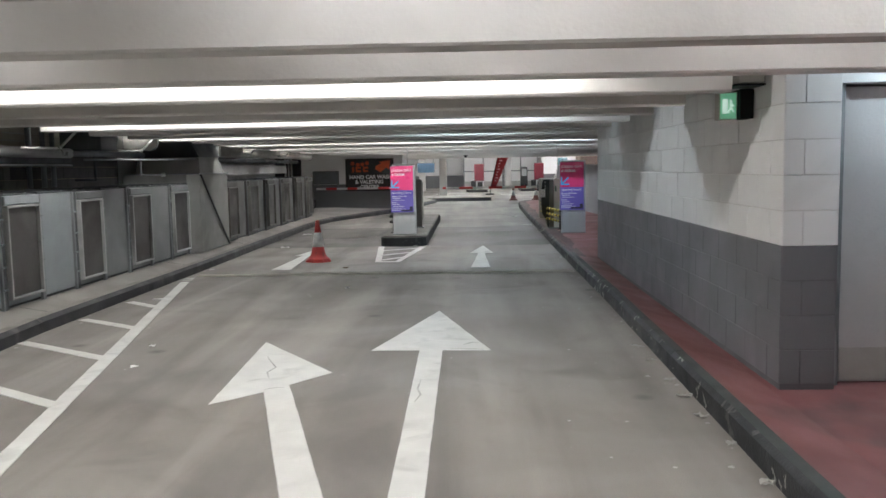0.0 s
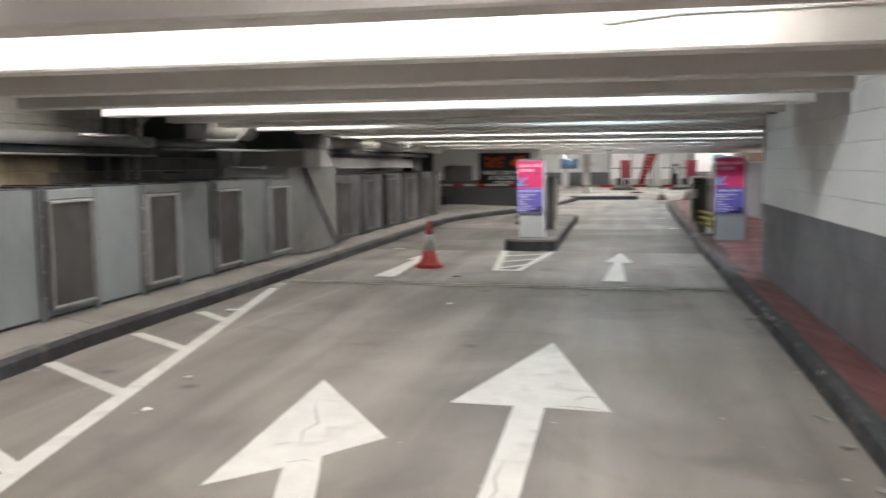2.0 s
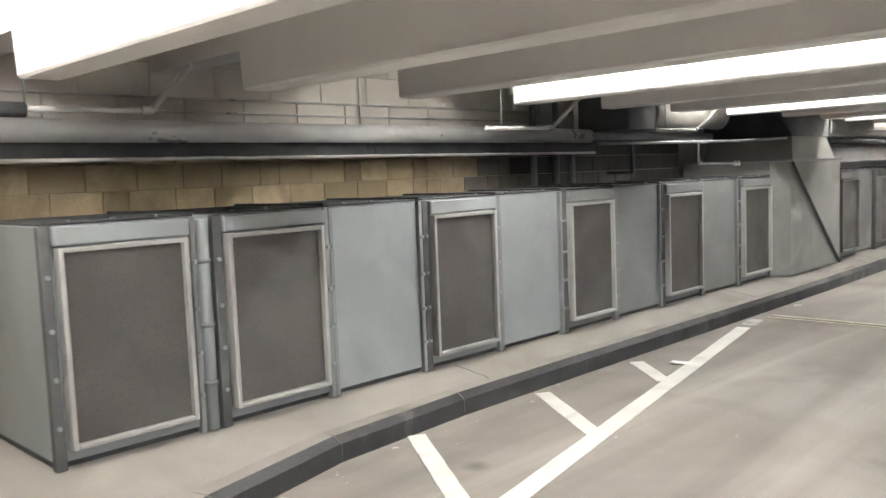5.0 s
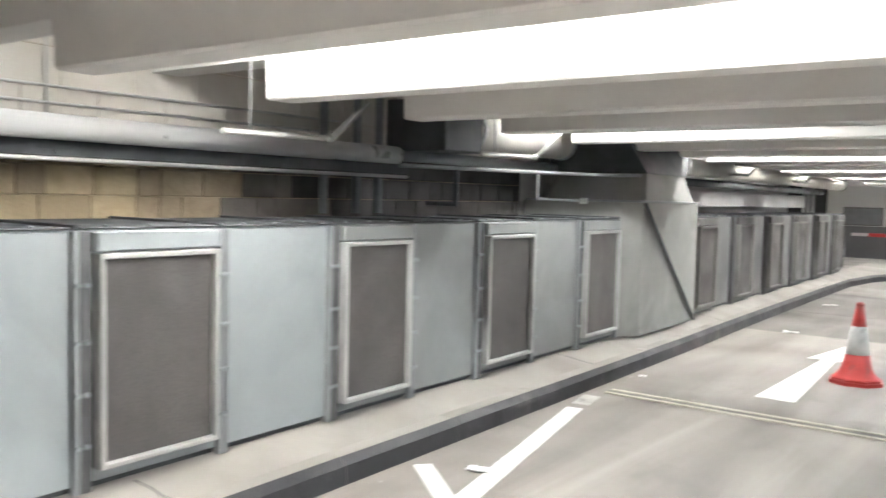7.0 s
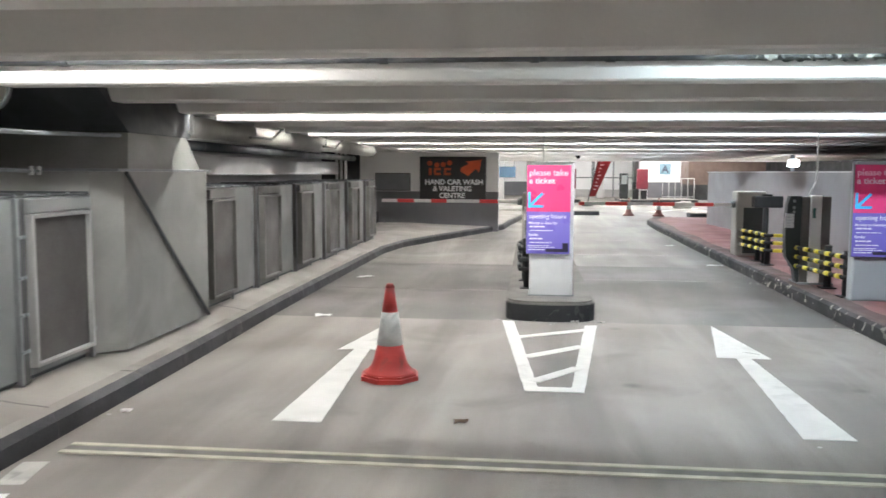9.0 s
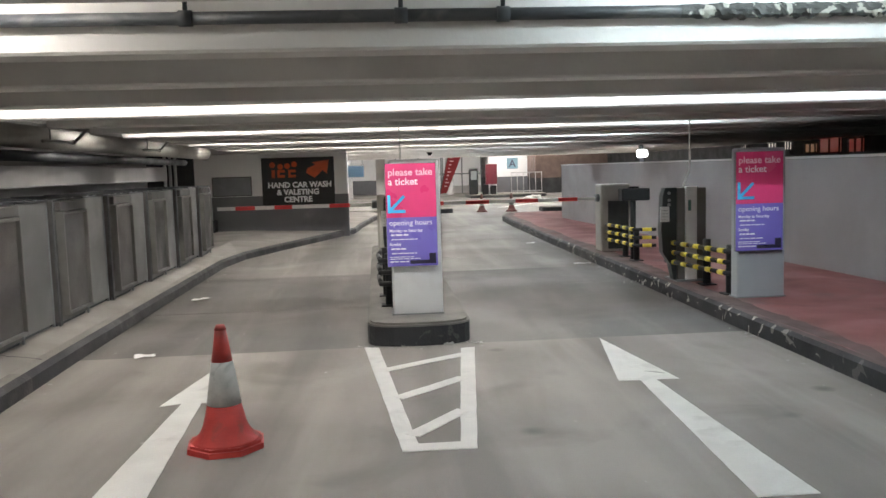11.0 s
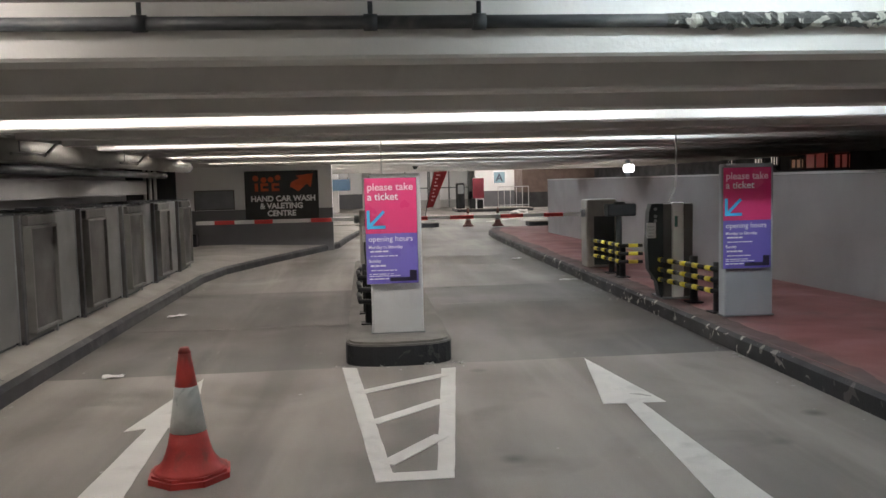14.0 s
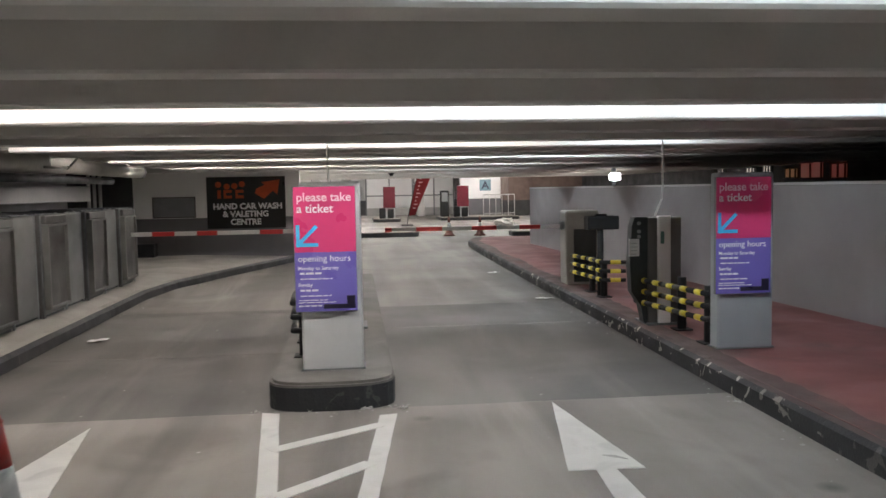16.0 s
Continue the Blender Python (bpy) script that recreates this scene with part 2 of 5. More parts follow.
M_TOTEMB = mat("totem_blue_grey", (0.36, 0.39, 0.41), 0.45, 0.2, 0.08, 2, 40, 0.05, (0.26, 0.28, 0.3), 0.3, 2.2)
M_PINK = mat("sign_magenta", (0.60, 0.05, 0.165), 0.25, 0, 0.08, 2, 40, 0.02)
M_VIOLET = mat("sign_violet", (0.165, 0.135, 0.47), 0.25, 0, 0.08, 2, 40, 0.02)
M_CYAN = mat("sign_cyan", (0.05, 0.45, 0.78), 0.3, 0, 0.05, 2, 40, 0.02)
M_LETTER = mat("sign_white", (0.85, 0.85, 0.85), 0.4, 0, 0.05, 2, 40, 0.02)
# pinkish white; on the totems it holds the reflection over the top line
M_LETTERP = mat("sign_pinkish_white", (0.85, 0.64, 0.70), 0.4, 0, 0.1, 2, 40, 0.02)
M_NAVY = mat("sign_navy", (0.015, 0.012, 0.035), 0.3, 0, 0.1, 2, 40, 0.02)
M_SIGNBLK = mat("sign_black", (0.018, 0.017, 0.017), 0.35, 0, 0.2, 2, 40, 0.03)
M_ORANGE = mat("sign_orange", (0.62, 0.09, 0.02), 0.45, 0, 0.25, 5, 40, 0.03, (0.3, 0.06, 0.03), 0.5, 5)
M_PBLACK = mat("black_plastic", (0.016, 0.017, 0.018), 0.55, 0, 0.3, 4, 50, 0.06, spec=0.25)
M_PDARK = mat("dark_green_plastic", (0.035, 0.042, 0.042), 0.4, 0, 0.3, 4, 50, 0.06)
M_CREAM = mat("machine_cream", (0.62, 0.60, 0.55), 0.45, 0, 0.1, 3, 50, 0.04)
M_PILLAR = mat("pillar_white", (0.9, 0.9, 0.87), 0.35, 0, 0.05, 3, 50, 0.03)
M_BARRIER = mat("barrier_grey_beige", (0.33, 0.315, 0.285), 0.5, 0, 0.12, 3, 50, 0.04, (0.22, 0.2, 0.18), 0.4, 2)
M_TAUPE = mat("machine_taupe", (0.15, 0.14, 0.128), 0.45, 0.1, 0.15, 3, 50, 0.04)
M_YELLOW = mat("hazard_yellow", (0.72, 0.60, 0.06), 0.45, 0, 0.2, 6, 50, 0.05, (0.3, 0.25, 0.05), 0.4, 8)
M_ARMW = mat("arm_white", (0.78, 0.77, 0.75), 0.45, 0, 0.1, 4, 50, 0.03)
M_ARMR = mat("arm_red", (0.66, 0.05, 0.05), 0.4, 0, 0.15, 4, 50, 0.03)
M_PAPER = mat("paper", (0.8, 0.8, 0.78), 0.7, 0, 0.08, 8, 60, 0.1)
M_BLUE = mat("blue_board", (0.028, 0.065, 0.11), 0.5, 0, 0.15, 3, 50, 0.05)
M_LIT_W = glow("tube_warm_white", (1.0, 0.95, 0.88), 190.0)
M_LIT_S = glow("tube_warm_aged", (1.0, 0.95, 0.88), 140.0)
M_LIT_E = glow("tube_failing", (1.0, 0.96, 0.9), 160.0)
M_FLAKE = mat("flaking_paint", (0.07, 0.07, 0.066), 0.85, 0, 0.5, 12, 90, 0.6, (0.34, 0.33, 0.29), 1.0, 11, sharp=True)
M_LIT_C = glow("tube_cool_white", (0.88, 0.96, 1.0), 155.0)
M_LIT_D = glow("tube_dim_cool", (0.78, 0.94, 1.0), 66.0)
M_LIT_F = glow("tube_cool_aged", (0.80, 0.93, 1.0), 118.0)
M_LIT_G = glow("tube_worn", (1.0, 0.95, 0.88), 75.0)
# two weak glows for added fill tubes in the start bays
M_LIT_O = glow("tube_fill", (1.0, 0.96, 0.92), 34.0)
M_LIT_P = glow("tube_fill_faint", (1.0, 0.95, 0.91), 20.0)
M_EXIT = glow("exit_green", (0.08, 0.6, 0.25), 0.35)
M_EXITW = glow("exit_white", (0.75, 1.0, 0.8), 0.6)
M_LAMPFAR = glow("far_lamp", (1.0, 0.97, 0.93), 60.0)
M_BULK = glow("bulkhead", (0.95, 1.0, 1.0), 14.0)
M_WINW = glow("window_pale", (1.0, 0.9, 0.75), 0.55)
M_WINR = glow("window_red", (1.0, 0.10, 0.05), 0.07)
M_WINO = glow("window_orange", (1.0, 0.45, 0.12), 0.10)


# ---- building blocks ----
def bx(bm, x0, y0, z0, x1, y1, z1, bev=0.0, seg=1):
    r = bmesh.ops.create_cube(bm, size=1.0)
    vs = r["verts"]
    for v in vs:
        v.co = Vector((x0 + (v.co.x + 0.5) * (x1 - x0), y0 + (v.co.y + 0.5) * (y1 - y0), z0 + (v.co.z + 0.5) * (z1 - z0)))
    if bev:
        es = list({e for v in vs for e in v.link_edges})
        bmesh.ops.bevel(bm, geom=es, offset=bev, segments=seg, affect="EDGES", profile=0.5)
    return bm


def box(x0, y0, z0, x1, y1, z1, bev=0.0, seg=1):
    return bx(bmesh.new(), x0, y0, z0, x1, y1, z1, bev, seg)


def tube(bm, a, b, r, n=10, r2=None):
    a, b = Vector(a), Vector(b)
    d = (b - a).normalized()
    u = d.cross(Vector((0, 0, 1)) if abs(d.z) < 0.9 else Vector((1, 0, 0))).normalized()
    w = d.cross(u)
    rings = []
    for p, rr in ((a, r), (b, r if r2 is None else r2)):
        rings.append([bm.verts.new(p + (u * math.cos(2 * math.pi * i / n) + w * math.sin(2 * math.pi * i / n)) * rr) for i in range(n)])
    for i in range(n):
        f = bm.faces.new((rings[0][i], rings[0][(i + 1) % n], rings[1][(i + 1) % n], rings[1][i]))
        f.smooth = True
    bm.faces.new(rings[0][::-1])
    bm.faces.new(rings[1])
    return bm


def run(bm, pts, r, n=10):
    """A bent pipe through points, with ball joints at the bends."""
    for a, b in zip(pts, pts[1:]):
        tube(bm, a, b, r, n)
    for p in pts[1:-1]:
        s = bmesh.ops.create_uvsphere(bm, u_segments=n, v_segments=6, radius=r * 1.02, matrix=Matrix.Translation(p))
        for v in s["verts"]:
            for f in v.link_faces:
                f.smooth = True
    return bm


def plate(pts, z0, z1):
    """An upright prism over a plan outline."""
    bm = bmesh.new()
    lo = [bm.verts.new((x, y, z0)) for x, y in pts]
    hi = [bm.verts.new((x, y, z1)) for x, y in pts]
    bm.faces.new(lo[::-1])
    bm.faces.new(hi)
    n = len(pts)
    for i in range(n):
        bm.faces.new((lo[i], lo[(i + 1) % n], hi[(i + 1) % n], hi[i]))
    bmesh.ops.recalc_face_normals(bm, faces=bm.faces)
    return bm


def profile_x(pts, x0, x1):
    """A bar along x with the outline pts in (y, z)."""
    bm = bmesh.new()
    a = [bm.verts.new((x0, y, z)) for y, z in pts]
    b = [bm.verts.new((x1, y, z)) for y, z in pts]
    bm.faces.new(a[::-1])
    bm.faces.new(b)
    n = len(pts)
    for i in range(n):
        bm.faces.new((a[i], a[(i + 1) % n], b[(i + 1) % n], b[i]))
    bmesh.ops.recalc_face_normals(bm, faces=bm.faces)
    return bm


def profile_y(pts, y0, y1):
    """A bar along y with the outline pts in (x, z)."""
    bm = bmesh.new()
    a = [bm.verts.new((x, y0, z)) for x, z in pts]
    b = [bm.verts.new((x, y1, z)) for x, z in pts]
    bm.faces.new(a[::-1])
    bm.faces.new(b)
    n = len(pts)
    for i in range(n):
        bm.faces.new((a[i], a[(i + 1) % n], b[(i + 1) % n], b[i]))
    bmesh.ops.recalc_face_normals(bm, faces=bm.faces)
    return bm


def mesh_of(name, bm, material):
    me = bpy.data.meshes.new(name)
    bm.normal_update()
    bm.to_mesh(me)
    bm.free()
    me.materials.append(material)
    return me


def part(name, bm, material, parent, label=""):
    ob = new(name, mesh_of(name, bm, material))
    ob.parent = parent
    return tagged(ob, label)


def structure(name, bm, material, label, category):
    return tagged(new(name, mesh_of(name, bm, material)), label, category, kind="structure")


def thing(name, x, y, z, label, category, group="", rz=0):
    ob = new(name)
    ob.empty_display_size = 0.2
    ob.matrix_basis = pose(x, y, z, 0, 0, rz)
    return tagged(ob, label, category, group)


def single(name, bm, material, label, category, group="", at=(0, 0, 0)):
    ob = tagged(new(name, mesh_of(name, bm, material)), label, category, group)
    ob.location = at
    return ob


def letters(text, size, material, parent, x, y, z, name="lettering", bold=0.0):
    """Flat lettering that faces -y, its left end at x and its base line at z."""
    cu = bpy.data.curves.new(name, "FONT")
    cu.body, cu.size, cu.extrude, cu.offset = text, size, 0.0008, bold
    cu.resolution_u = 3
    tmp = bpy.data.objects.new(name, cu)
    scene.collection.objects.link(tmp)
    bpy.context.view_layer.update()
    me = bpy.data.meshes.new_from_object(tmp.evaluated_get(bpy.context.evaluated_depsgraph_get()))
    bpy.data.objects.remove(tmp)
    me.materials.clear()
    me.materials.append(material)
    ob = new(name, me)
    ob.parent = parent
    ob.matrix_basis = pose(x, y, z, 90, 0, 0)
    return ob


def lathe(prof, n=24):
    """A turned body from (radius, height) pairs."""
    bm = bmesh.new()
    rings = [[bm.verts.new((r * math.cos(2 * math.pi * i / n), r * math.sin(2 * math.pi * i / n), z)) for i in range(n)] for r, z in prof]
    for p, q in zip(rings, rings[1:]):
        for i in range(n):
            bm.faces.new((p[i], p[(i + 1) % n], q[(i + 1) % n], q[i])).smooth = True
    bm.faces.new(rings[0][::-1])
    bm.faces.new(rings[-1])
    return bm


# ---- plan ----
SOFFIT, SLAB, PITCH, LIT0 = 1.964, 2.40, 1.1475, 5.46
WEST, BEAM_W, BEAM_E = -6.08, -5.054, 1.27
PAVE_L, PAVE_R = 0.20, 0.15

# ---- floor ----
structure("floor", box(-12, -9, -0.2, 14, 15.985, 0.0), M_FLOOR, "worn grey-brown car park deck with tyre marks", "floor")
structure("road", box(-12, 16.0, -0.2, 14, 21.1, -0.004), M_FLOOR2, "darker patched deck with polished tyre paths", "floor")
structure("road_far", box(-12, 21.104, -0.2, 14, 66, -0.004), M_FLOOR3, "paler deck past the barriers with tyre paths", "floor")
structure("floor_base", box(-12, 15.985, -0.2, 14, 16.0, -0.002), M_PAVE, "thin pale construction joint across the deck", "floor joint")

KL = [(-2.4, -6.0), (-2.7, 1.0), (-3.06, 3.0), (-3.43, 4.05), (-3.82, 4.95), (-4.26, 5.85), (-4.47, 6.7), (-4.53, 7.7), (-4.535, 9.0), (-4.53, 12.0),
      (-4.535, 14.0), (-4.57, 16.0), (-4.585, 19.0), (-4.58, 22.6), (-4.42, 23.9), (-3.95, 25.4), (-3.3, 27.3), (-2.62, 29.3), (-2.5, 31.0), (-2.2, 34.0), (-1.9, 36.0)]
KR = [(0.95, -6.0), (0.98, 3.0), (1.02, 6.0), (1.07, 9.0), (1.09, 13.0), (1.12, 16.5), (1.18, 20.5), (1.24, 25.2), (1.32, 30.0), (1.42, 32.2), (1.7, 33.3), (2.3, 33.8)]


def shifted(line, d):
    """The line moved sideways by d to its right."""
    out = []
    for i, (x, y) in enumerate(line):
        a, b = Vector(line[max(0, i - 1)]), Vector(line[min(len(line) - 1, i + 1)])
        t = (b - a).normalized()
        out.append((x + t.y * d, y - t.x * d))
    return out


def pavement(name, outline, top, material, label):
    structure(name, plate(outline, 0.001, top), material, label, "pavement")


KERB_L = 0.135
sl = bmesh.new()
rows = []
for x, y in shifted(KL, -0.15):
    e = -4.97 if y < 36 else x - 0.3
    rows.append([sl.verts.new(v) for v in ((x, y, 0.0), (x, y, KERB_L - 0.003), (min(e, x - 0.05), y, PAVE_L), (-9.0, y, PAVE_L), (-9.0, y, 0.0))])
for p, q in zip(rows, rows[1:]):
    for i in range(4):
        sl.faces.new((p[i], p[i + 1], q[i + 1], q[i]))
bmesh.ops.recalc_face_normals(sl, faces=sl.faces)
structure("pavement_left", sl, M_PAVE, "raised grey screed pavement sloping up to the cabinets", "pavement")
def right_level(x, y):
    """Height of the red pavement: it falls from the kerb to the block wall and door, and evens out past them."""
    k = min(1.0, max(0.0, (x - 1.12) / 0.4))
    low = 0.135 - 0.105 * k
    f = min(1.0, max(0.0, (y - 12.6) / 2.0))
    return low + (PAVE_R - 0.006 - low) * f


def sheet(bm, rows):
    rows = [[bm.verts.new(v) for v in r] for r in rows]
    for p, q in zip(rows, rows[1:]):
        for i in range(len(p) - 1):
            bm.faces.new((p[i], p[i + 1], q[i + 1], q[i]))
    bmesh.ops.recalc_face_normals(bm, faces=bm.faces)
    return bm


inner = shifted(KR, 0.10)
inner = [(x, y) for x, y in inner[:6]] + [(inner[5][0] - 0.005, 13.6), (inner[5][0], 14.6)] + inner[6:]
inner.sort(key=lambda p: p[1])
structure("pavement_right", sheet(bmesh.new(), [[(x, y, 0.0)] + [(max(x, xx), y, right_level(max(x, xx), y)) for xx in (x, 1.25, 1.4, 1.52, 1.6, 2.4, 6.0)] + [(6.0, y, 0.0)] for x, y in inner]), M_RED, "raised pavement painted dull red, scuffed", "pavement")
random.seed(7)
edge = []
for q in range(150):
    y = 12.8 + q * 0.137
    i = max(n for n in range(len(inner)) if inner[n][1] <= y)
    f = (y - inner[i][1]) / (inner[i + 1][1] - inner[i][1])
    x = inner[i][0] + (inner[i + 1][0] - inner[i][0]) * f
    w = 0.16 + 0.10 * noise.noise(Vector((0.3, y * 0.6, 0))) + random.uniform(0, 0.05)
    edge.append([(xx, y, right_level(xx, y) + 0.003) for xx in (x + 0.002, x + w * 0.5, x + w)])
structure("pavement_right_edge", sheet(bmesh.new(), edge), M_GRIME, "brown grime along the edge of the red pavement", "pavement")


def kerb(name, line, side, width, top, m_top, m_face, label, batter=0.03, lip=0.03):
    """Kerb stones along a line: each stone a top and a painted face."""
    root = structure(name, box(line[0][0], line[0][1], 0.0, line[0][0] + 0.05 * side, line[0][1] + 0.05, 0.05), m_top, label, "kerb")
    step, gap = 0.92, 0.0012
    pts = []
    for (ax, ay), (bx_, by) in zip(line, line[1:]):
        n = max(1, round(math.hypot(bx_ - ax, by - ay) / step))
        pts += [(ax + (bx_ - ax) * i / n, ay + (by - ay) * i / n) for i in range(n)]
    pts.append(line[-1])
    inner = shifted(pts, width * side)
    for i in range(len(pts) - 1):
        a, b, c, d = Vector(pts[i]), Vector(pts[i + 1]), Vector(inner[i + 1]), Vector(inner[i])
        t = (b - a).normalized() * gap
        a, b, c, d = a + t, b - t, c - t, d + t
        h = top + random.uniform(-0.002, 0.002)
        bm = bmesh.new()
        ab = (d - a).normalized() * batter
        lo = [bm.verts.new((*p, 0.0)) for p in (a, b, c, d)]
        mid = [bm.verts.new((*p, h - lip)) for p in (a, b)]
        hi = [bm.verts.new((*p, h)) for p in (a + ab, b + ab, c, d)]
        f1 = bm.faces.new((lo[0], lo[1], mid[1], mid[0]))
        f2 = bm.faces.new((mid[0], mid[1], hi[1], hi[0]))
        f3 = bm.faces.new(hi)
        bm.faces.new((lo[1], lo[2], hi[2], hi[1], mid[1]))
        bm.faces.new((lo[3], lo[0], mid[0], hi[0], hi[3]))
        bm.faces.new((lo[2], lo[3], hi[3], hi[2]))
        bmesh.ops.recalc_face_normals(bm, faces=bm.faces)
        for f in (f1, f2):
            f.material_index = 1
        me = mesh_of("kerb_stone", bm, m_top)
        me.materials.append(m_face)
        new("kerb_stone", me).parent = root


kerb("kerb_left", KL, -1, 0.15, KERB_L, M_KERBTOP, M_LKERB, "concrete kerb with a scuffed dark grey painted face", 0.05, 0.035)
kerb("kerb_right", [p for p in KR if p[1] <= 13.0], 1, 0.10, PAVE_R, M_KTOP, M_CHIP, "kerb painted black with white chips knocked out")
kerb("kerb_right_far", [p for p in KR if p[1] >= 13.0], 1, 0.10, PAVE_R, M_KRED, M_CHIP, "kerb with a grimy red top and a chipped black face")

# ---- ceiling and beams ----
structure("ceiling", box(-12, -9, SLAB, 14, 66, SLAB + 0.2), M_SLAB, "painted concrete deck over the beams", "ceiling")


DAP = 2.172


def beam_mesh(x0, x1, west=None, east=None):
    """A beam with rounded arrises, its upper half carried on past the lower to its bearings."""
    w, d, k = 0.105, SLAB - SOFFIT, DAP - SOFFIT
    lean = 0.02 * k / (d + 0.02)
    prof = [(0.0, 0.012), (0.012, 0.0), (2 * w - 0.03, 0.0), (2 * w - 0.018, 0.012), (2 * w, d + 0.02), (-0.02, d + 0.02)]
    bm = profile_x([(y, SOFFIT + z) for y, z in prof], x0, x1)
    upper = [(-lean, k), (2 * w - 0.018 + lean, k), (2 * w, d + 0.02), (-0.02, d + 0.02)]
    for a, b in ((west, x0), (x1, east)):
        if a is None or b is None:
            continue
        lo = [bm.verts.new((a, y, SOFFIT + z)) for y, z in upper]
        hi = [bm.verts.new((b, y, SOFFIT + z)) for y, z in upper]
        for q in range(4):
            bm.faces.new((lo[q], lo[(q + 1) % 4], hi[(q + 1) % 4], hi[q]))
    bmesh.ops.recalc_face_normals(bm, faces=bm.faces)
    return bm


ME_SHORT = mesh_of("beam", beam_mesh(BEAM_W, BEAM_E, WEST - 0.05, 1.60), M_CONC)
ME_LOBBY = mesh_of("beam", beam_mesh(BEAM_W, 5.9, WEST - 0.05), M_CONC)
ME_LONG = mesh_of("beam", beam_mesh(BEAM_W, 9.0, WEST - 0.05), M_CONC)
ME_FAR = mesh_of("beam", beam_mesh(-9.0, 9.0), M_CONC)
for k in range(-11, 34):
    y = LIT0 + k * PITCH
    me = ME_LOBBY if y < 4.6 else ME_SHORT if y < 13.0 else ME_LONG if y < 28.0 else ME_FAR
    ob = tagged(new("beam", me), "pale painted concrete ceiling beam with rounded arrises", "beam", "ceiling beams", "structure")
    ob.location.y = y

# ---- fluorescent battens hidden between the beams ----

def batten(x, y, length, material):
    th = thing("batten_light", x, y, SLAB, "slim white fluorescent batten fixed up between beams", "ceiling light", "fluorescent battens")
    part("housing", box(-length / 2 - 0.04, -0.03, -0.05, length / 2 + 0.04, 0.03, 0.0, 0.004), M_ARMW, th)
    part("fluorescent_tube", tube(bmesh.new(), (-length / 2, 0, -0.075), (length / 2, 0, -0.075), 0.014, 8), material, th, "glowing tube")
    for s in (-1, 1):
        part("lamp_holder", box(s * length / 2 - 0.012, -0.018, -0.095, s * length / 2 + 0.012, 0.018, -0.05), M_ARMW, th)
    return th


for k in range(-2, 15):
    y = LIT0 + 3 * k * PITCH - PITCH + 0.66
    xs = [(-4.2, M_LIT_S), (-2.35, M_LIT_S), (-0.55, M_LIT_W)]
    if k < 0:
        xs = [(-4.2, M_LIT_G), (-2.35, M_LIT_G), (-0.55, M_LIT_G)]
    elif k == 2:
        xs = [(-4.2, M_LIT_E), (-0.5, M_LIT_D)]
    elif k % 2:
        xs = [(-4.2, M_LIT_S), (-2.35, M_LIT_S), (-0.5, M_LIT_C)]
    if y > 13:
        xs.append((1.5, M_LIT_F))
    if y < 5.1:
        xs.append((3.0, M_LIT_F if y > 4 else M_LIT_G))
    if y > 31:
        xs += [(5.6, M_LIT_W), (-7.0, M_LIT_W)]
    if y > 40:
        xs = [(x0, M_LIT_S) for x0 in range(-8, 10, 2)]
    for x, m in xs:
        batten(x, y, 1.5, m)

# weak fill tubes added in the two bays at the start to brighten beam faces
for y, m in ((LIT0 - 3 * PITCH + 0.66, M_LIT_O), (LIT0 - 2 * PITCH + 0.66, M_LIT_P)):
    for x in (-3.3, -0.55, 1.3):
        batten(x, y, 1.5, m)

# ---- left wall: stone blocks below, white paint above ----
structure("wall_left", box(WEST - 0.3, -9, 0.0, WEST, 13.2, 1.80), M_YMORT, "old yellow stone block wall, darker at the top and far end", "wall")
structure("wall_left_upper", box(WEST - 0.3, -9, 1.80, WEST + 0.02, 13.2, SLAB), M_YMORT, "white painted masonry above the pipes", "wall")
structure("wall_left_far", box(WEST - 0.3, 13.2, 0.0, WEST, 24.0, SLAB), M_WALLC, "pale plain wall behind the cabinets", "wall")
structure("wall_behind", box(-12, -9.3, 0.0, 14, -9, SLAB), M_WALLC, "plain painted wall", "wall")

# ---- right block wall ----
WR, WR0, WR1, SPLIT = 1.565, 5.345, 13.08, 0.97
structure("wall_right", box(WR + 0.006, WR0 + 0.006, 0.0, 1.92, WR1, SPLIT), M_MORTG, "block wall painted dark grey below", "wall")
structure("wall_right_upper", box(WR + 0.006, WR0 + 0.006, SPLIT, 1.92, WR1, SLAB), M_MORTW, "block wall painted white above", "wall")
structure("wall_lobby", box(1.92, WR0 + 0.35, 0.0, 6.0, WR0 + 0.6, SLAB), M_WALLC, "plain wall beside the block wall", "wall")
structure("wall_lobby_lintel", box(1.92, WR0 + 0.05, 2.0, 6.0, WR0 + 0.35, SLAB), M_BLOCKW, "white painted lintel over a steel door", "wall")
structure("wall_lobby_end", box(6.0, -9, 0.0, 6.25, WR0 + 0.6, SLAB), M_WALLC, "plain wall", "wall")
structure("wall_lobby_back", box(1.92, WR1 - 0.25, 0.0, 14, WR1, SLAB), M_WALLC, "plain wall", "wall")
door = tagged(new("door_1", mesh_of("door_1", box(1.99, WR0 + 0.18, 0.035, 3.0, WR0 + 0.23, 1.98, 0.004), M_WALLC)), "closed grey steel door in a dark frame", "door", kind="structure")
for x0, x1, z0, z1 in ((1.925, 1.985, 0.03, 2.0), (3.005, 3.06, 0.03, 2.0)):
    part("door_frame", box(x0, WR0 + 0.10, z0, x1, WR0 + 0.26, z1, 0.004), M_GALVD, door)
part("kick_plate", box(2.02, WR0 + 0.172, 0.05, 2.97, WR0 + 0.1795, 0.27, 0.002), M_DUCT, door, "brown scuffed kick plate")
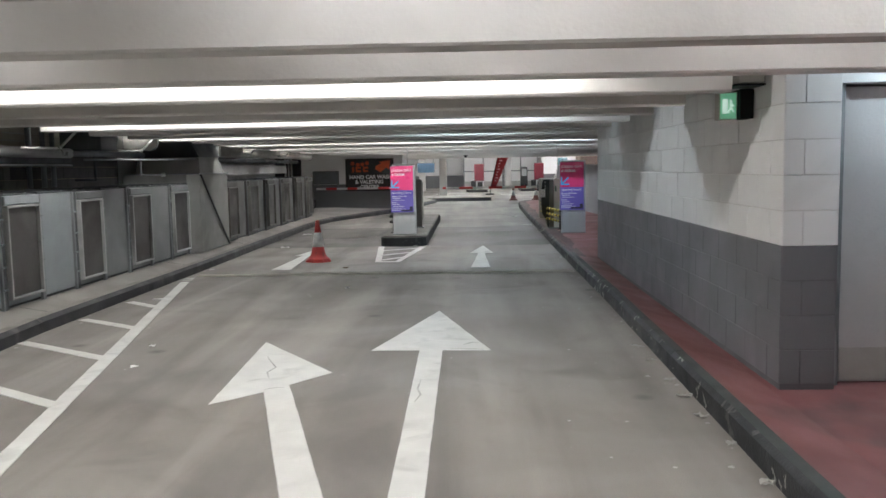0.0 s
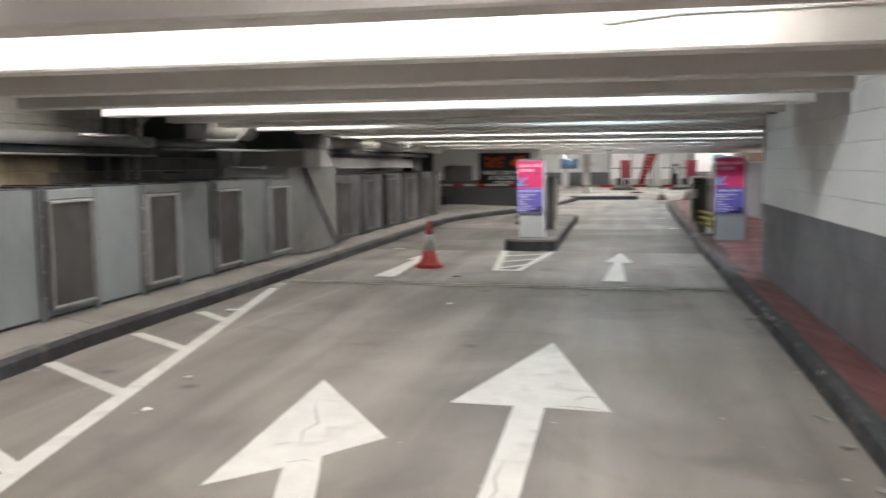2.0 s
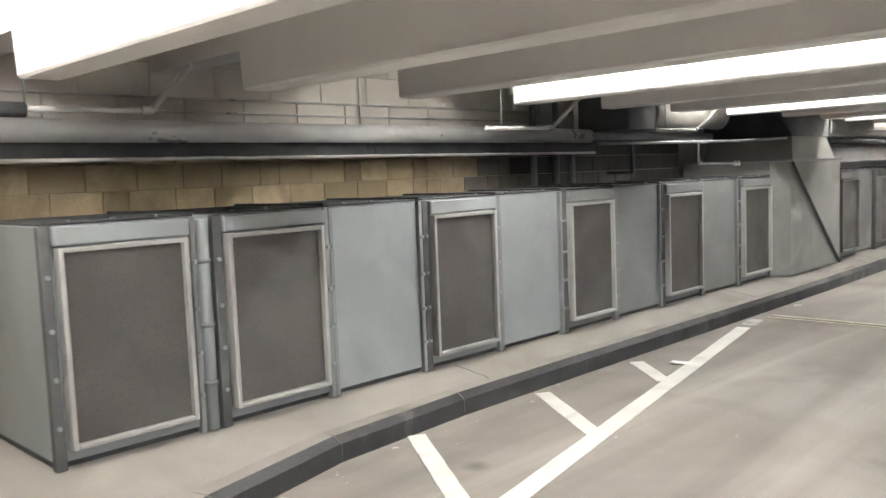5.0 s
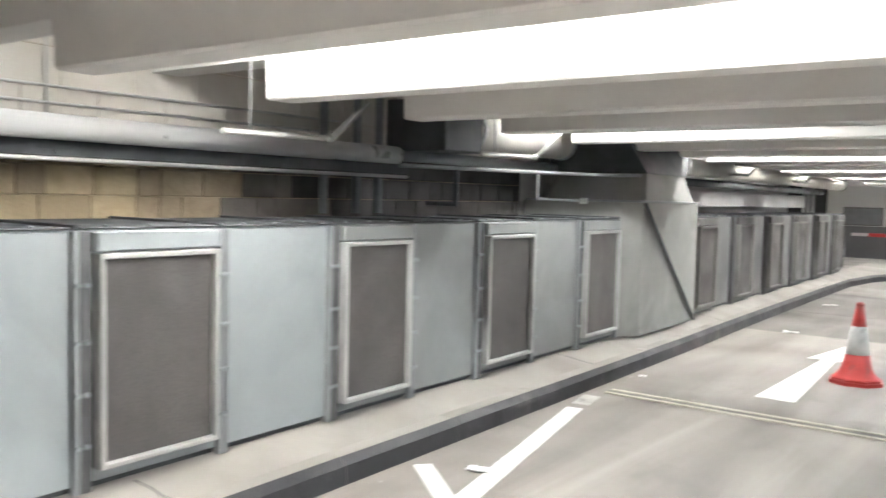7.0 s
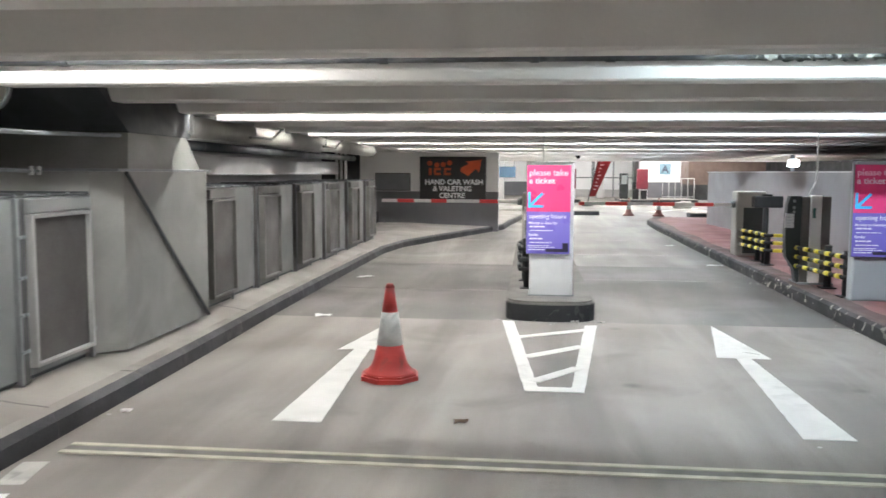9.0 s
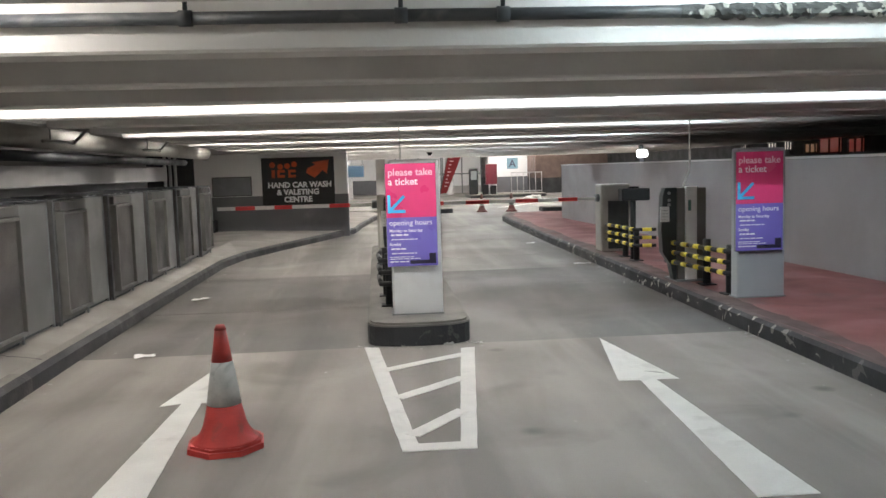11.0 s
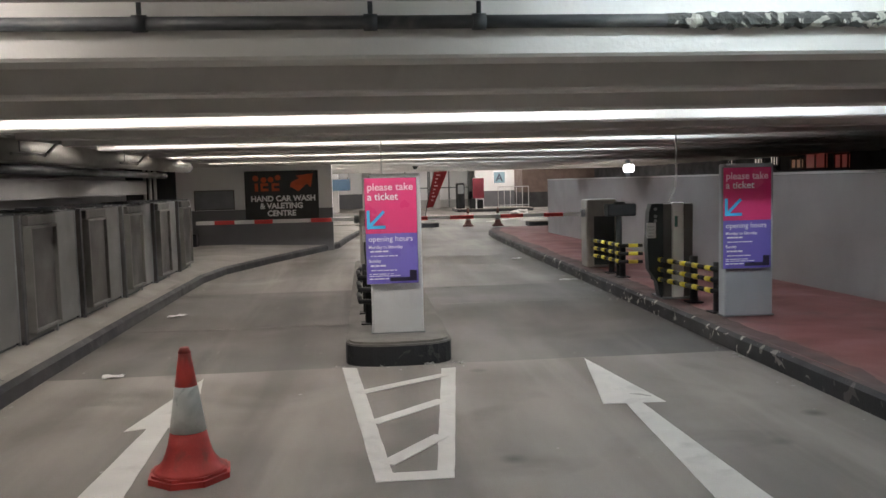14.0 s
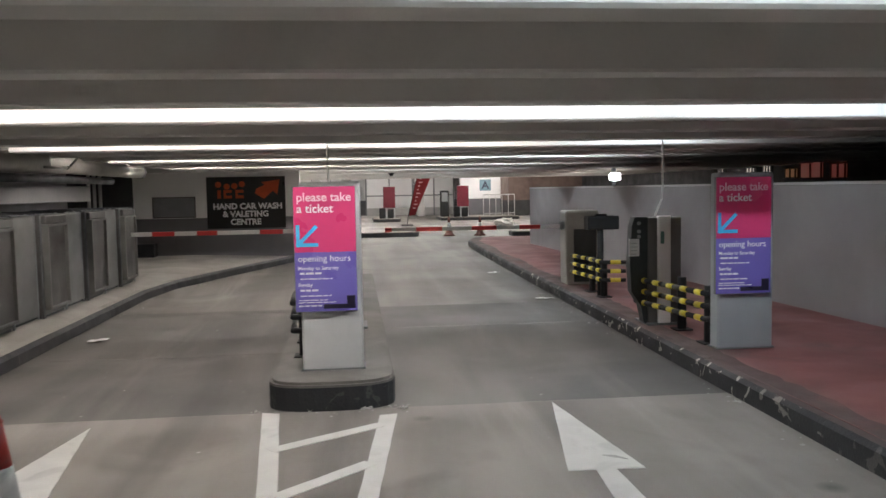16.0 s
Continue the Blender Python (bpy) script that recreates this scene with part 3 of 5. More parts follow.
structure("wall_lobby_side", box(3.065, WR0 + 0.02, 0.0, 6.0, WR0 + 0.34, 2.0), M_WALLC, "plain wall beside the steel door", "wall")

# ---- ramp wall and the dark space behind it ----
RAMP = [(3.52, 13.1), (3.40, 17.0), (3.0, 24.75), (2.72, 30.4)]
structure("wall_ramp", plate(RAMP + [(x + 0.22, y) for x, y in RAMP[::-1]], 0.0, 1.49), M_RAMPW, "low grey rendered wall of the ramp", "wall")
structure("trim_ramp_cap", plate([(x - 0.015, y) for x, y in RAMP] + [(x + 0.235, y) for x, y in RAMP[::-1]], 1.494, 1.525), M_WALLC, "thin pale capping on the ramp wall", "wall cap")
# backdrop wall; the unlit space is put into its near-black colour
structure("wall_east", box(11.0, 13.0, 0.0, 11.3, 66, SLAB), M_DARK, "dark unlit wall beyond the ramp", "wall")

# ---- back wall with the car wash sign, and the far hall ----
PW0, PW1, PY = -6.24, -2.74, 28.56
structure("wall_back", box(PW0, PY, 0.0, PW1, PY + 0.3, 0.99), M_BLOCKG, "end wall painted dark grey below", "wall")
structure("wall_back_upper", box(PW0, PY, 0.99, PW1, PY + 0.3, SLAB), M_BLOCKW, "end wall painted off-white above", "wall")
# recess walls: their shade is in the near-black colour
structure("wall_recess", box(-7.7, 24.0, 0.0, -7.4, 28.86, SLAB), M_DARK, "recess wall past the cabinets, coloured dark for its shade", "wall")
structure("wall_recess_side", box(-7.4, 24.0, 0.0, WEST - 0.3, 24.2, SLAB), M_DARK, "return wall of the recess, coloured dark for its shade", "wall")
structure("wall_recess_end", box(-7.4, PY, 0.0, PW0, PY + 0.3, SLAB), M_DARK, "end wall of the recess, coloured dark for its shade", "wall")
structure("wall_far", box(-12, 62, 0.0, 14, 62.3, 0.9), M_BLOCKG, "far wall painted dark grey below", "wall")
structure("wall_far_upper", box(-12, 62, 0.9, 14, 62.3, SLAB), M_BLOCKW, "far wall painted white above", "wall")
structure("wall_far_left", box(-12.3, 28, 0.0, -12, 62, SLAB), M_WALLC, "plain wall of the far hall", "wall")


# ---- road markings ----
def marking(name, pts, label, material=None, z=0.004):
    out = []
    for i, p in enumerate(pts):
        p, q = Vector(p), Vector(pts[(i + 1) % len(pts)])
        n = max(1, int((q - p).length / 0.11))
        side = Vector((p.y - q.y, q.x - p.x)).normalized()
        out += [tuple(p.lerp(q, j / n) + side * (random.uniform(-0.0022, 0.0022) if j else 0.0)) for j in range(n)]
    return single(name, plate(out, 0.0005, z), material or M_MARK, label, "road marking", "road markings")


def arrow(tip, w1, w2, s1, s2, e2, e1, label):
    marking("arrow_marking", [tip, w1, s1, e1, e2, s2, w2], label)


arrow((-0.765, 8.65), (-1.26, 6.77), (-0.27, 6.74), (-0.86, 6.765), (-0.67, 6.76), (-0.645, 3.0), (-0.81, 3.0), "long white painted arrow, cracked, pointing straight ahead")
arrow((-2.24, 7.15), (-2.14, 5.21), (-1.47, 6.03), (-1.85, 5.5), (-1.715, 5.69), (-0.86, 2.8), (-1.07, 2.8), "long white painted arrow bending towards the side lane")
arrow((-0.2, 15.95), (-0.45, 14.53), (-0.03, 14.51), (-0.30, 14.52), (-0.19, 14.52), (-0.14, 12.46), (-0.43, 12.46), "white painted arrow in the entry lane")
arrow((-3.3, 15.8), (-3.53, 14.44), (-3.11, 14.44), (-3.40, 14.48), (-3.27, 14.48), (-3.17, 12.45), (-3.465, 12.45), "white painted arrow beside the traffic cone")


def crack(pts, w):
    """A dark crack in the paint: a thin strip along a wandering line."""
    left, right = [], []
    for i, p in enumerate(pts):
        a, b = Vector(pts[max(0, i - 1)]), Vector(pts[min(len(pts) - 1, i + 1)])
        n = Vector((a.y - b.y, b.x - a.x)).normalized() * w * (0.3 if i in (0, len(pts) - 1) else 1.0)
        left.append(tuple(Vector(p) + n))
        right.append(tuple(Vector(p) - n))
    single("paint_crack", plate(left + right[::-1], 0.0041, 0.0052), M_MARKWORN, "thin dark crack in the white paint", "crack", "cracks in paint")


crack([(-0.80, 5.22), (-0.77, 5.40), (-0.80, 5.55), (-0.79, 5.80)], 0.007)
crack([(-1.90, 5.85), (-1.96, 6.05), (-1.93, 6.2), (-2.06, 6.5), (-2.09, 6.6)], 0.006)
crack([(-1.73, 5.60), (-1.78, 5.62), (-1.86, 5.56)], 0.007)
crack([(-0.60, 6.80), (-0.48, 6.80), (-0.33, 6.77)], 0.009)
crack([(-0.50, 6.95), (-0.42, 7.05), (-0.36, 7.02)], 0.016)
crack([(-0.20, 14.75), (-0.14, 14.72), (-0.08, 14.66)], 0.02)


def bar(name, a, b, w, label, material=None, z=0.004):
    a, b = Vector(a), Vector(b)
    n = (b - a).normalized()
    n = Vector((-n.y, n.x)) * w / 2
    return marking(name, [tuple(a + n), tuple(a - n), tuple(b - n), tuple(b + n)], label, material, z)


bar("edge_line", (-2.25, 1.0), (-4.365, 11.2), 0.118, "white edge line running in towards the kerb")
bar("edge_line", (-4.38, 11.32), (-4.43, 11.62), 0.13, "worn end of the white edge line", M_MARKWORN)
for a, b in (((-3.15, 5.21), (-4.28, 5.93)), ((-3.42, 6.56), (-4.48, 7.22)), ((-3.70, 7.87), (-4.46, 8.36)), ((-3.98, 9.12), (-4.43, 9.48))):
    bar("hatch_bar", a, (b[0], b[1] + 0.02), 0.105, "short white hatch bar beside the kerb", z=0.0055)
bar("worn_patch", (-3.93, 5.71), (-4.23, 5.905), 0.085, "scuffed grey end of a white hatch bar", M_MARKWORN, 0.0068)
for pts in (((-2.22, 15.99), (-2.10, 15.95), (-1.89, 13.42), (-1.98, 13.31)), ((-1.42, 15.80), (-1.30, 15.82), (-1.58, 13.31), (-1.66, 13.42)),
            ((-1.98, 13.305), (-1.89, 13.425), (-1.66, 13.425), (-1.58, 13.305))):
    marking("hatch_border", list(pts), "white border of the hatched nose before the island")
for a, b in (((-2.08, 15.13), (-1.42, 15.57)), ((-1.98, 14.36), (-1.50, 14.82)), ((-1.92, 13.57), (-1.58, 14.02))):
    bar("hatch_bar", a, b, 0.10, "white diagonal bar of the hatched nose", z=0.0055)
for y, x0, x1 in ((18.15, -4.55, -2.2), (20.9, -4.55, -2.2), (19.4, -1.28, 1.15), (23.0, -1.28, 1.2), (26.3, -3.5, 1.25)):
    single("deck_seam", box(x0, y, -0.004, x1, y + 0.02, -0.0025), M_SEAL, "dark seam across the patched deck", "floor joint", "deck seams")
# expansion joint: two steel lips with a dark seal between
structure("trim_joint_lip", box(-4.40, 11.765, 0.0, 1.04, 11.805, 0.008), M_JOINT, "worn steel lip of the expansion joint", "floor joint")
structure("trim_joint_lip_far", box(-4.40, 11.885, 0.0, 1.04, 11.925, 0.008), M_JOINT, "worn steel lip of the expansion joint", "floor joint")
structure("trim_joint_seal", box(-4.40, 11.805, 0.0, 1.04, 11.885, 0.004), M_SEAL, "dark rubber seal of the expansion joint", "floor joint")


# ---- ventilation cabinets ----
CD, CH = 0.92, 1.11


def bolts(parent, ys, zs, x):
    for y in ys:
        for z in zs:
            part("bolt", tube(bmesh.new(), (x, y, z), (x + 0.018, y, z), 0.011, 6), M_GALV, parent)


CAB_LABELS = {
    "galvanised_steel": ("galvanised blue-grey steel cabinet with a framed dark mesh grille", "plain blue-grey galvanised steel cabinet on the pavement"),
    "dim_mid_steel": ("grey steel cabinet, dimmed in colour, with a framed dark mesh grille", "plain grey steel cabinet on the pavement, dimmed in colour"),
    "dim_dark_steel": ("far steel cabinet, colour darkened for dim light, with a framed mesh grille", "plain far steel cabinet on the pavement, colour darkened for dim light"),
    "dim_grey_steel": ("far grey steel cabinet, dimmed in colour, with a framed mesh grille", "plain far grey steel cabinet set back between grilles, dimmed in colour"),
}


def cabinet(w, vent, steel, rim, bolted=True):
    th = thing("ventilation_cabinet", 0, 0, 0, CAB_LABELS[steel.name][1 - vent], "cabinet", "steel cabinets in a row")
    h = CH
    part("body", box(-CD, 0.012, 0.03, 0.0, w - 0.012, h, 0.006), steel, th)
    part("plinth", box(-CD + 0.03, 0.02, 0.0, -0.03, w - 0.02, 0.03), M_SEAM, th)
    for y0, y1 in ((0.001, 0.030), (w - 0.030, w - 0.001)):
        y1 += 0.022 if vent and y0 < 0.1 else 0.0
        fl = part("flange", box(-0.01, y0, 0.0, 0.03 if bolted else 0.008, y1, h - 0.004, 0.003), M_FLANGE if vent and y0 < 0.1 else M_GALVD, th)
        if bolted:
            bolts(fl, [(y0 + y1) / 2], (0.2, 0.42, 0.64, 0.88), 0.028)
    part("top_flange", box(-CD, w - 0.026, h, 0.02, w - 0.002, h + 0.022, 0.003), M_SEAM, th)
    part("lid", box(-CD + 0.02, 0.014, h, 0.012, w - 0.03, h + 0.009, 0.003), M_SEAM, th, "grimy lid")
    for q in range(3):
        part("lid_screw", tube(bmesh.new(), (-0.02, w * (0.2 + 0.28 * q), h + 0.009), (-0.02, w * (0.2 + 0.28 * q), h + 0.02), 0.012, 6), M_GALVD, th)
    if vent:
        fr = bmesh.new()
        a, b, lo, hi, t, d = 0.07, w - 0.06, 0.09, h - 0.10, 0.024, 0.07
        bx(fr, 0, a, lo, d, a + t, hi, 0.004)
        bx(fr, 0, b - t, lo, d, b, hi, 0.004)
        bx(fr, 0, a + t, lo, d, b - t, lo + t, 0.004)
        bx(fr, 0, a + t, hi - t, d, b - t, hi, 0.004)
        f = part("vent_frame", fr, rim, th, "steel frame")
        part("head_panel", box(0.0, 0.06, hi + 0.006, 0.05, w - 0.04, h - 0.006, 0.008), steel, th)
        part("mesh_panel", box(0.0, a + t, lo + t, 0.036, b - t, hi - t), M_MESH, f, "dark expanded mesh")
    else:
        part("front_panel", box(0.0, 0.036, 0.035, 0.006, w - 0.036, h - 0.01, 0.002), steel, th)
    return th


def cabinet_row(edges, kinds, proud=0.0):
    made = {}
    for (a, b), v in zip(edges, kinds):
        # steel and rim darken with distance, standing for the dim grazing view
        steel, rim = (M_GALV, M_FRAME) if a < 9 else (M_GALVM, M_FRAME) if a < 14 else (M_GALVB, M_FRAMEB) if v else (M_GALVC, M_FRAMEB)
        key = (round(b - a, 3), v, steel.name)
        if key not in made:
            made[key] = cabinet(b - a, v, steel, rim, a < 14)
            made[key].matrix_basis = pose(-4.95 + proud * v, a, PAVE_L)
        else:
            copy_thing(made[key], pose(-4.95 + proud * v, a, PAVE_L))


E1 = [5.44, 6.195, 6.29, 7.035, 7.785, 8.53, 9.285, 10.02, 10.77, 11.54, 12.32, 13.12]
cabinet_row([(E1[0], E1[1])] + list(zip(E1[2:], E1[3:])), [1, 1, 0, 1, 0, 1, 0, 1, 0, 1])
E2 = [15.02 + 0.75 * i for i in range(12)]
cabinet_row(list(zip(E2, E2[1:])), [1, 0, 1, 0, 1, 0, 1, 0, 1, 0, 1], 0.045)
post = thing("joining_post", -4.95, 6.205, PAVE_L, "round galvanised post clamped between two cabinets", "post")
part("post", tube(bmesh.new(), (0.0, 0.0375, 0.0), (0.0, 0.0375, CH - 0.02), 0.036, 12), M_GALV, post)
for z in (0.25, 0.55, 0.88):
    part("clamp", tube(bmesh.new(), (0.0, 0.0375, z - 0.012), (0.0, 0.0375, z + 0.012), 0.043, 12), M_GALVD, post)

tl = bmesh.new()
bmesh.ops.create_grid(tl, x_segments=3, y_segments=3, size=0.5)
random.seed(12)
for v in tl.verts:
    v.co = Vector((-5.715 + v.co.x * 0.045 + random.uniform(-0.012, 0.012), 5.4505, 1.195 + v.co.y * 0.05 + random.uniform(-0.014, 0.014)))
bmesh.ops.solidify(tl, geom=tl.faces[:], thickness=0.0012)
single("torn_label", tl, M_PAPER, "torn white paper label stuck on the end cabinet", "label")

# ---- sheet-metal casing between the cabinet rows ----
cas = thing("column_casing", -4.80, 13.06, PAVE_L, "grey sheet-metal column casing with a diagonal brace", "casing")
part("body", plate([(-1.2, 0.13), (-0.16, 0.13), (0.0, 0.29), (0.0, 1.75), (-1.2, 1.75)], 0.0, 1.265), M_CASE, cas)
part("top_flange", box(-1.2, 0.16, 1.267, 0.035, 1.80, 1.285, 0.003), M_GALVD, cas)
tri = bmesh.new()
ta = [tri.verts.new(v) for v in ((0.001, 0.31, 1.262), (0.001, 1.735, 1.262), (0.001, 1.735, 0.02))]
tb = [tri.verts.new(v) for v in ((0.012, 0.35, 1.262), (0.024, 1.735, 1.262), (0.024, 1.735, 0.05))]
tri.faces.new(tb)
for i in range(3):
    tri.faces.new((ta[i], ta[(i + 1) % 3], tb[(i + 1) % 3], tb[i]))
bmesh.ops.recalc_face_normals(tri, faces=tri.faces)
part("gusset_panel", tri, M_CASE, cas)
brace = bmesh.new()
tube(brace, (0.022, 0.29, 1.258), (0.022, 1.735, 0.012), 0.017, 4)
part("brace", brace, M_SEAM, cas, "dark diagonal edge strip")
hood = bmesh.new()
lo = [hood.verts.new(v) for v in ((-1.1, 0.42, 1.287), (-0.03, 0.42, 1.287), (-0.03, 1.72, 1.287), (-1.1, 1.72, 1.287))]
hi = [hood.verts.new(v) for v in ((-1.1, 0.58, 1.55), (-0.10, 0.58, 1.55), (-0.10, 1.62, 1.55), (-1.1, 1.62, 1.55))]
hood.faces.new(lo[::-1])
hood.faces.new(hi)
for i in range(4):
    hood.faces.new((lo[i], lo[(i + 1) % 4], hi[(i + 1) % 4], hi[i]))
bmesh.ops.recalc_face_normals(hood, faces=hood.faces)
part("hood", hood, M_CASE, cas)
neck = bmesh.new()
lo = [neck.verts.new(v) for v in ((-1.1, 0.55, 1.55), (-0.08, 0.55, 1.55), (-0.08, 1.66, 1.55), (-1.1, 1.66, 1.55))]
hi = [neck.verts.new(v) for v in ((-1.1, 0.0, 2.195), (-0.27, 0.0, 2.195), (-0.27, 2.2, 2.195), (-1.1, 2.2, 2.195))]
neck.faces.new(lo[::-1])
neck.faces.new(hi)
for i in range(4):
    neck.faces.new((lo[i], lo[(i + 1) % 4], hi[(i + 1) % 4], hi[i]))
bmesh.ops.recalc_face_normals(neck, faces=neck.faces)
part("neck", neck, M_SEAM, cas, "dark flared neck")

# ---- pipes and ducts over the cabinets ----
g = "pipes over the cabinets"
single("wall_pipe", run(bmesh.new(), [(-5.62, -6, 1.775), (-5.62, 10.68, 1.775)], 0.064, 14), M_PIPE, "large grey pipe along the wall over the cabinets", "pipe", g)
single("sprinkler_main", run(bmesh.new(), [(-5.56, 14.9, 1.74), (-5.56, 24.6, 1.74)], 0.055, 14), M_PIPED, "dark steel main along the wall", "pipe", g)
tray = thing("cable_tray", -6.05, 0, 1.64, "dark steel cable tray hung under the pipe", "cable tray", g)
for k in range(6):
    y0 = -6 + k * 2.824
    part("tray_length", profile_y([(0.0, 0.0), (0.33, 0.0), (0.33, 0.115), (0.32, 0.115), (0.32, 0.01), (0.01, 0.01), (0.01, 0.115), (0.0, 0.115)], y0 + 0.002, y0 + 2.82), M_SEAM, tray)
    part("bracket", box(0.0, y0 + 1.2, -0.022, 0.35, y0 + 1.24, -0.001, 0.003), M_GALVD, tray)
    part("splice_plate", box(0.331, y0 - 0.08, 0.03, 0.337, y0 + 0.08, 0.09), M_PIPED, tray)
single("conduit", run(bmesh.new(), [(-5.70, 5.2, 1.622), (-5.70, 10.9, 1.622)], 0.012, 8), M_PIPE, "thin steel conduit under the cable tray", "conduit", g)
for z in (1.93, 2.02):
    single("conduit", run(bmesh.new(), [(WEST + 0.045, 2.0, z), (WEST + 0.045, 10.5, z)], 0.008, 8), M_PIPE, "thin grey conduit clipped to the white wall", "conduit", g)
single("conduit", run(bmesh.new(), [(WEST + 0.05, 8.25, 1.87), (WEST + 0.05, 8.25, 2.395)], 0.007, 8), M_PIPE, "upright conduit drop on the white wall", "conduit", g)


def pavement_crack(y, drift):
    """A dark crack across the pavement, from kerb to cabinets."""
    bm = bmesh.new()
    pts = [(-4.93 + 0.055 * i, y + drift * i / 5 + random.uniform(-0.012, 0.012)) for i in range(6)]
    prev = None
    for x, yy in pts:
        z = KERB_L + (PAVE_L - KERB_L) * (-4.66 - x) / 0.31 + 0.002
        now = [bm.verts.new((x, yy - 0.004, z)), bm.verts.new((x, yy + 0.004, z))]
        if prev:
            bm.faces.new((prev[0], now[0], now[1], prev[1]))
        prev = now
    bmesh.ops.recalc_face_normals(bm, faces=bm.faces)
    bmesh.ops.solidify(bm, geom=bm.faces[:], thickness=0.001)
    single("pavement_crack", bm, M_SEAM, "thin dark crack across the screed pavement", "crack", "cracks in pavement")


for y, drift in ((8.05, 0.03), (12.02, 0.09), (15.4, 0.05)):
    pavement_crack(y, drift)


def hanger(y, z):
    """A pale branch pipe along the wall that turns up to a beam end."""
    th = thing("branch_pipe", 0, y, 0, "pale steel branch pipe bent up to the beam end", "pipe", "branch pipes")
    part("pipe", run(bmesh.new(), [(-5.17, -0.78, z - 0.012), (-5.15, 0, z), (-4.99, 0.15, z + 0.22)], 0.016, 8), M_BRANCH, th)
    part("elbow", tube(bmesh.new(), (-5.15, -0.05, z - 0.001), (-5.15, 0.005, z + 0.002), 0.023, 10), M_BRANCH, th)
    part("support", tube(bmesh.new(), (-5.165, -0.6, z + 0.01), (-5.165, -0.6, SLAB), 0.006, 6), M_GALVD, th)


for y, z in ((6.12, 1.85), (9.49, 1.805), (11.9, 1.82), (17.9, 1.87), (21.3, 1.87)):
    hanger(y, z)


def duct(y0, y1, r, z, box_at=None, x=-5.5):
    th = thing("air_duct", 0, 0, 0, "round wrapped air duct hung under the deck", "duct", "air ducts")
    part("duct", tube(bmesh.new(), (x, y0, z), (x, y1, z), r, 20), M_DUCT, th)
    for y in (y0 + 0.02, y1 - 0.05):
        part("collar", tube(bmesh.new(), (x, y, z), (x, y + 0.04, z), r + 0.012, 20), M_GALVD, th)
    for y in (y0 + 0.3, y1 - 0.3):
        part("strap", box(x - r - 0.006, y, z, x - r + 0.004, y + 0.03, SLAB), M_GALVD, th)
    if box_at:
        part("plenum", box(-5.75, box_at[0], z - 0.18, -5.2, box_at[1], z + 0.2, 0.01), M_SEAM, th, "dark plenum box")


duct(-3.0, 5.3, 0.13, 2.03, x=-5.33)
duct(11.2, 12.75, 0.145, 1.99, (10.7, 11.19), x=-5.36)
duct(15.6, 26.2, 0.115, 1.93)
dk = thing("pipe_manifold", 0, 0, 0, "dark stained pipes and valves against the wall", "pipe", g)
for y in (10.2, 10.55, 10.8):
    part("riser", tube(bmesh.new(), (-5.9, y, PAVE_L + 1.14), (-5.9, y, 2.3), 0.032, 10), M_GALVD, dk)
part("valve_pipe", run(bmesh.new(), [(-5.3, 12.22, 1.70), (-5.3, 12.22, 1.48), (-5.3, 13.16, 1.465)], 0.012, 8), M_GALVD, dk)
for y in (13.06, 13.15):
    part("valve_body", tube(bmesh.new(), (-5.3, y, 1.44), (-5.3, y, 1.50), 0.016, 8), M_PIPEW, dk, "pale valve")
part("header", run(bmesh.new(), [(-5.2, 10.2, 1.68), (-5.0, 12.5, 1.70), (-4.92, 14.75, 1.755)], 0.015, 10), M_GALVD, dk)
part("low_pipe", run(bmesh.new(), [(-5.62, 10.68, 1.78), (-5.62, 13.1, 1.78)], 0.045, 12), M_GALVD, dk)
part("branch", run(bmesh.new(), [(-5.66, 11.5, 1.74), (-5.66, 11.5, 1.42), (-5.95, 11.5, 1.42)], 0.02, 8), M_PIPED, dk)
mark = thing("red_valve_tag", -5.17, 5.36, 1.838, "red band on a dark pipe coupling", "pipe coupling")
part("coupling", tube(bmesh.new(), (0, -0.16, 0), (0, 0.16, 0), 0.036, 14), M_PIPED, mark)
part("band", tube(bmesh.new(), (0, -0.04, 0), (0, 0.04, 0), 0.039, 14), M_ARMR, mark, "red band")
br = thing("angle_bracket", -4.95, 14.74, 1.80, "pale square steel bracket under the beam", "bracket")
part("bracket_arm", run(bmesh.new(), [(-0.1, 0, 0.0), (0.08, 0, 0.0), (0.08, 0, 0.157)], 0.018, 4), M_PIPEW, br)
# recess with upright pipes at the end of the far row
single("ledge_panel", box(WEST, 15.0, 1.42, WEST + 0.3, 24.2, 1.66, 0.01), M_WALLC, "pale boxed ledge along the wall over the cabinets", "ledge")

# pipe across the bay, below the deck
pl = thing("bay_pipe", 0, 12.308, 2.088, "dark steel pipe across the bay, its paint flaking", "pipe")
part("pipe", tube(bmesh.new(), (-5.2, 0, 0), (8.0, 0, 0), 0.025, 12), M_PIPED, pl)
for x in (-4.6, -2.77, -1.95, -1.55, 2.2):
    part("clip", tube(bmesh.new(), (x - 0.025, 0, 0), (x + 0.025, 0, 0), 0.031, 12), M_PIPED, pl)
    part("drop_rod", tube(bmesh.new(), (x, 0, 0.03), (x, -0.01, SLAB - 2.088), 0.009, 8), M_PIPED, pl)
fk = bmesh.new()
random.seed(41)
ring = None
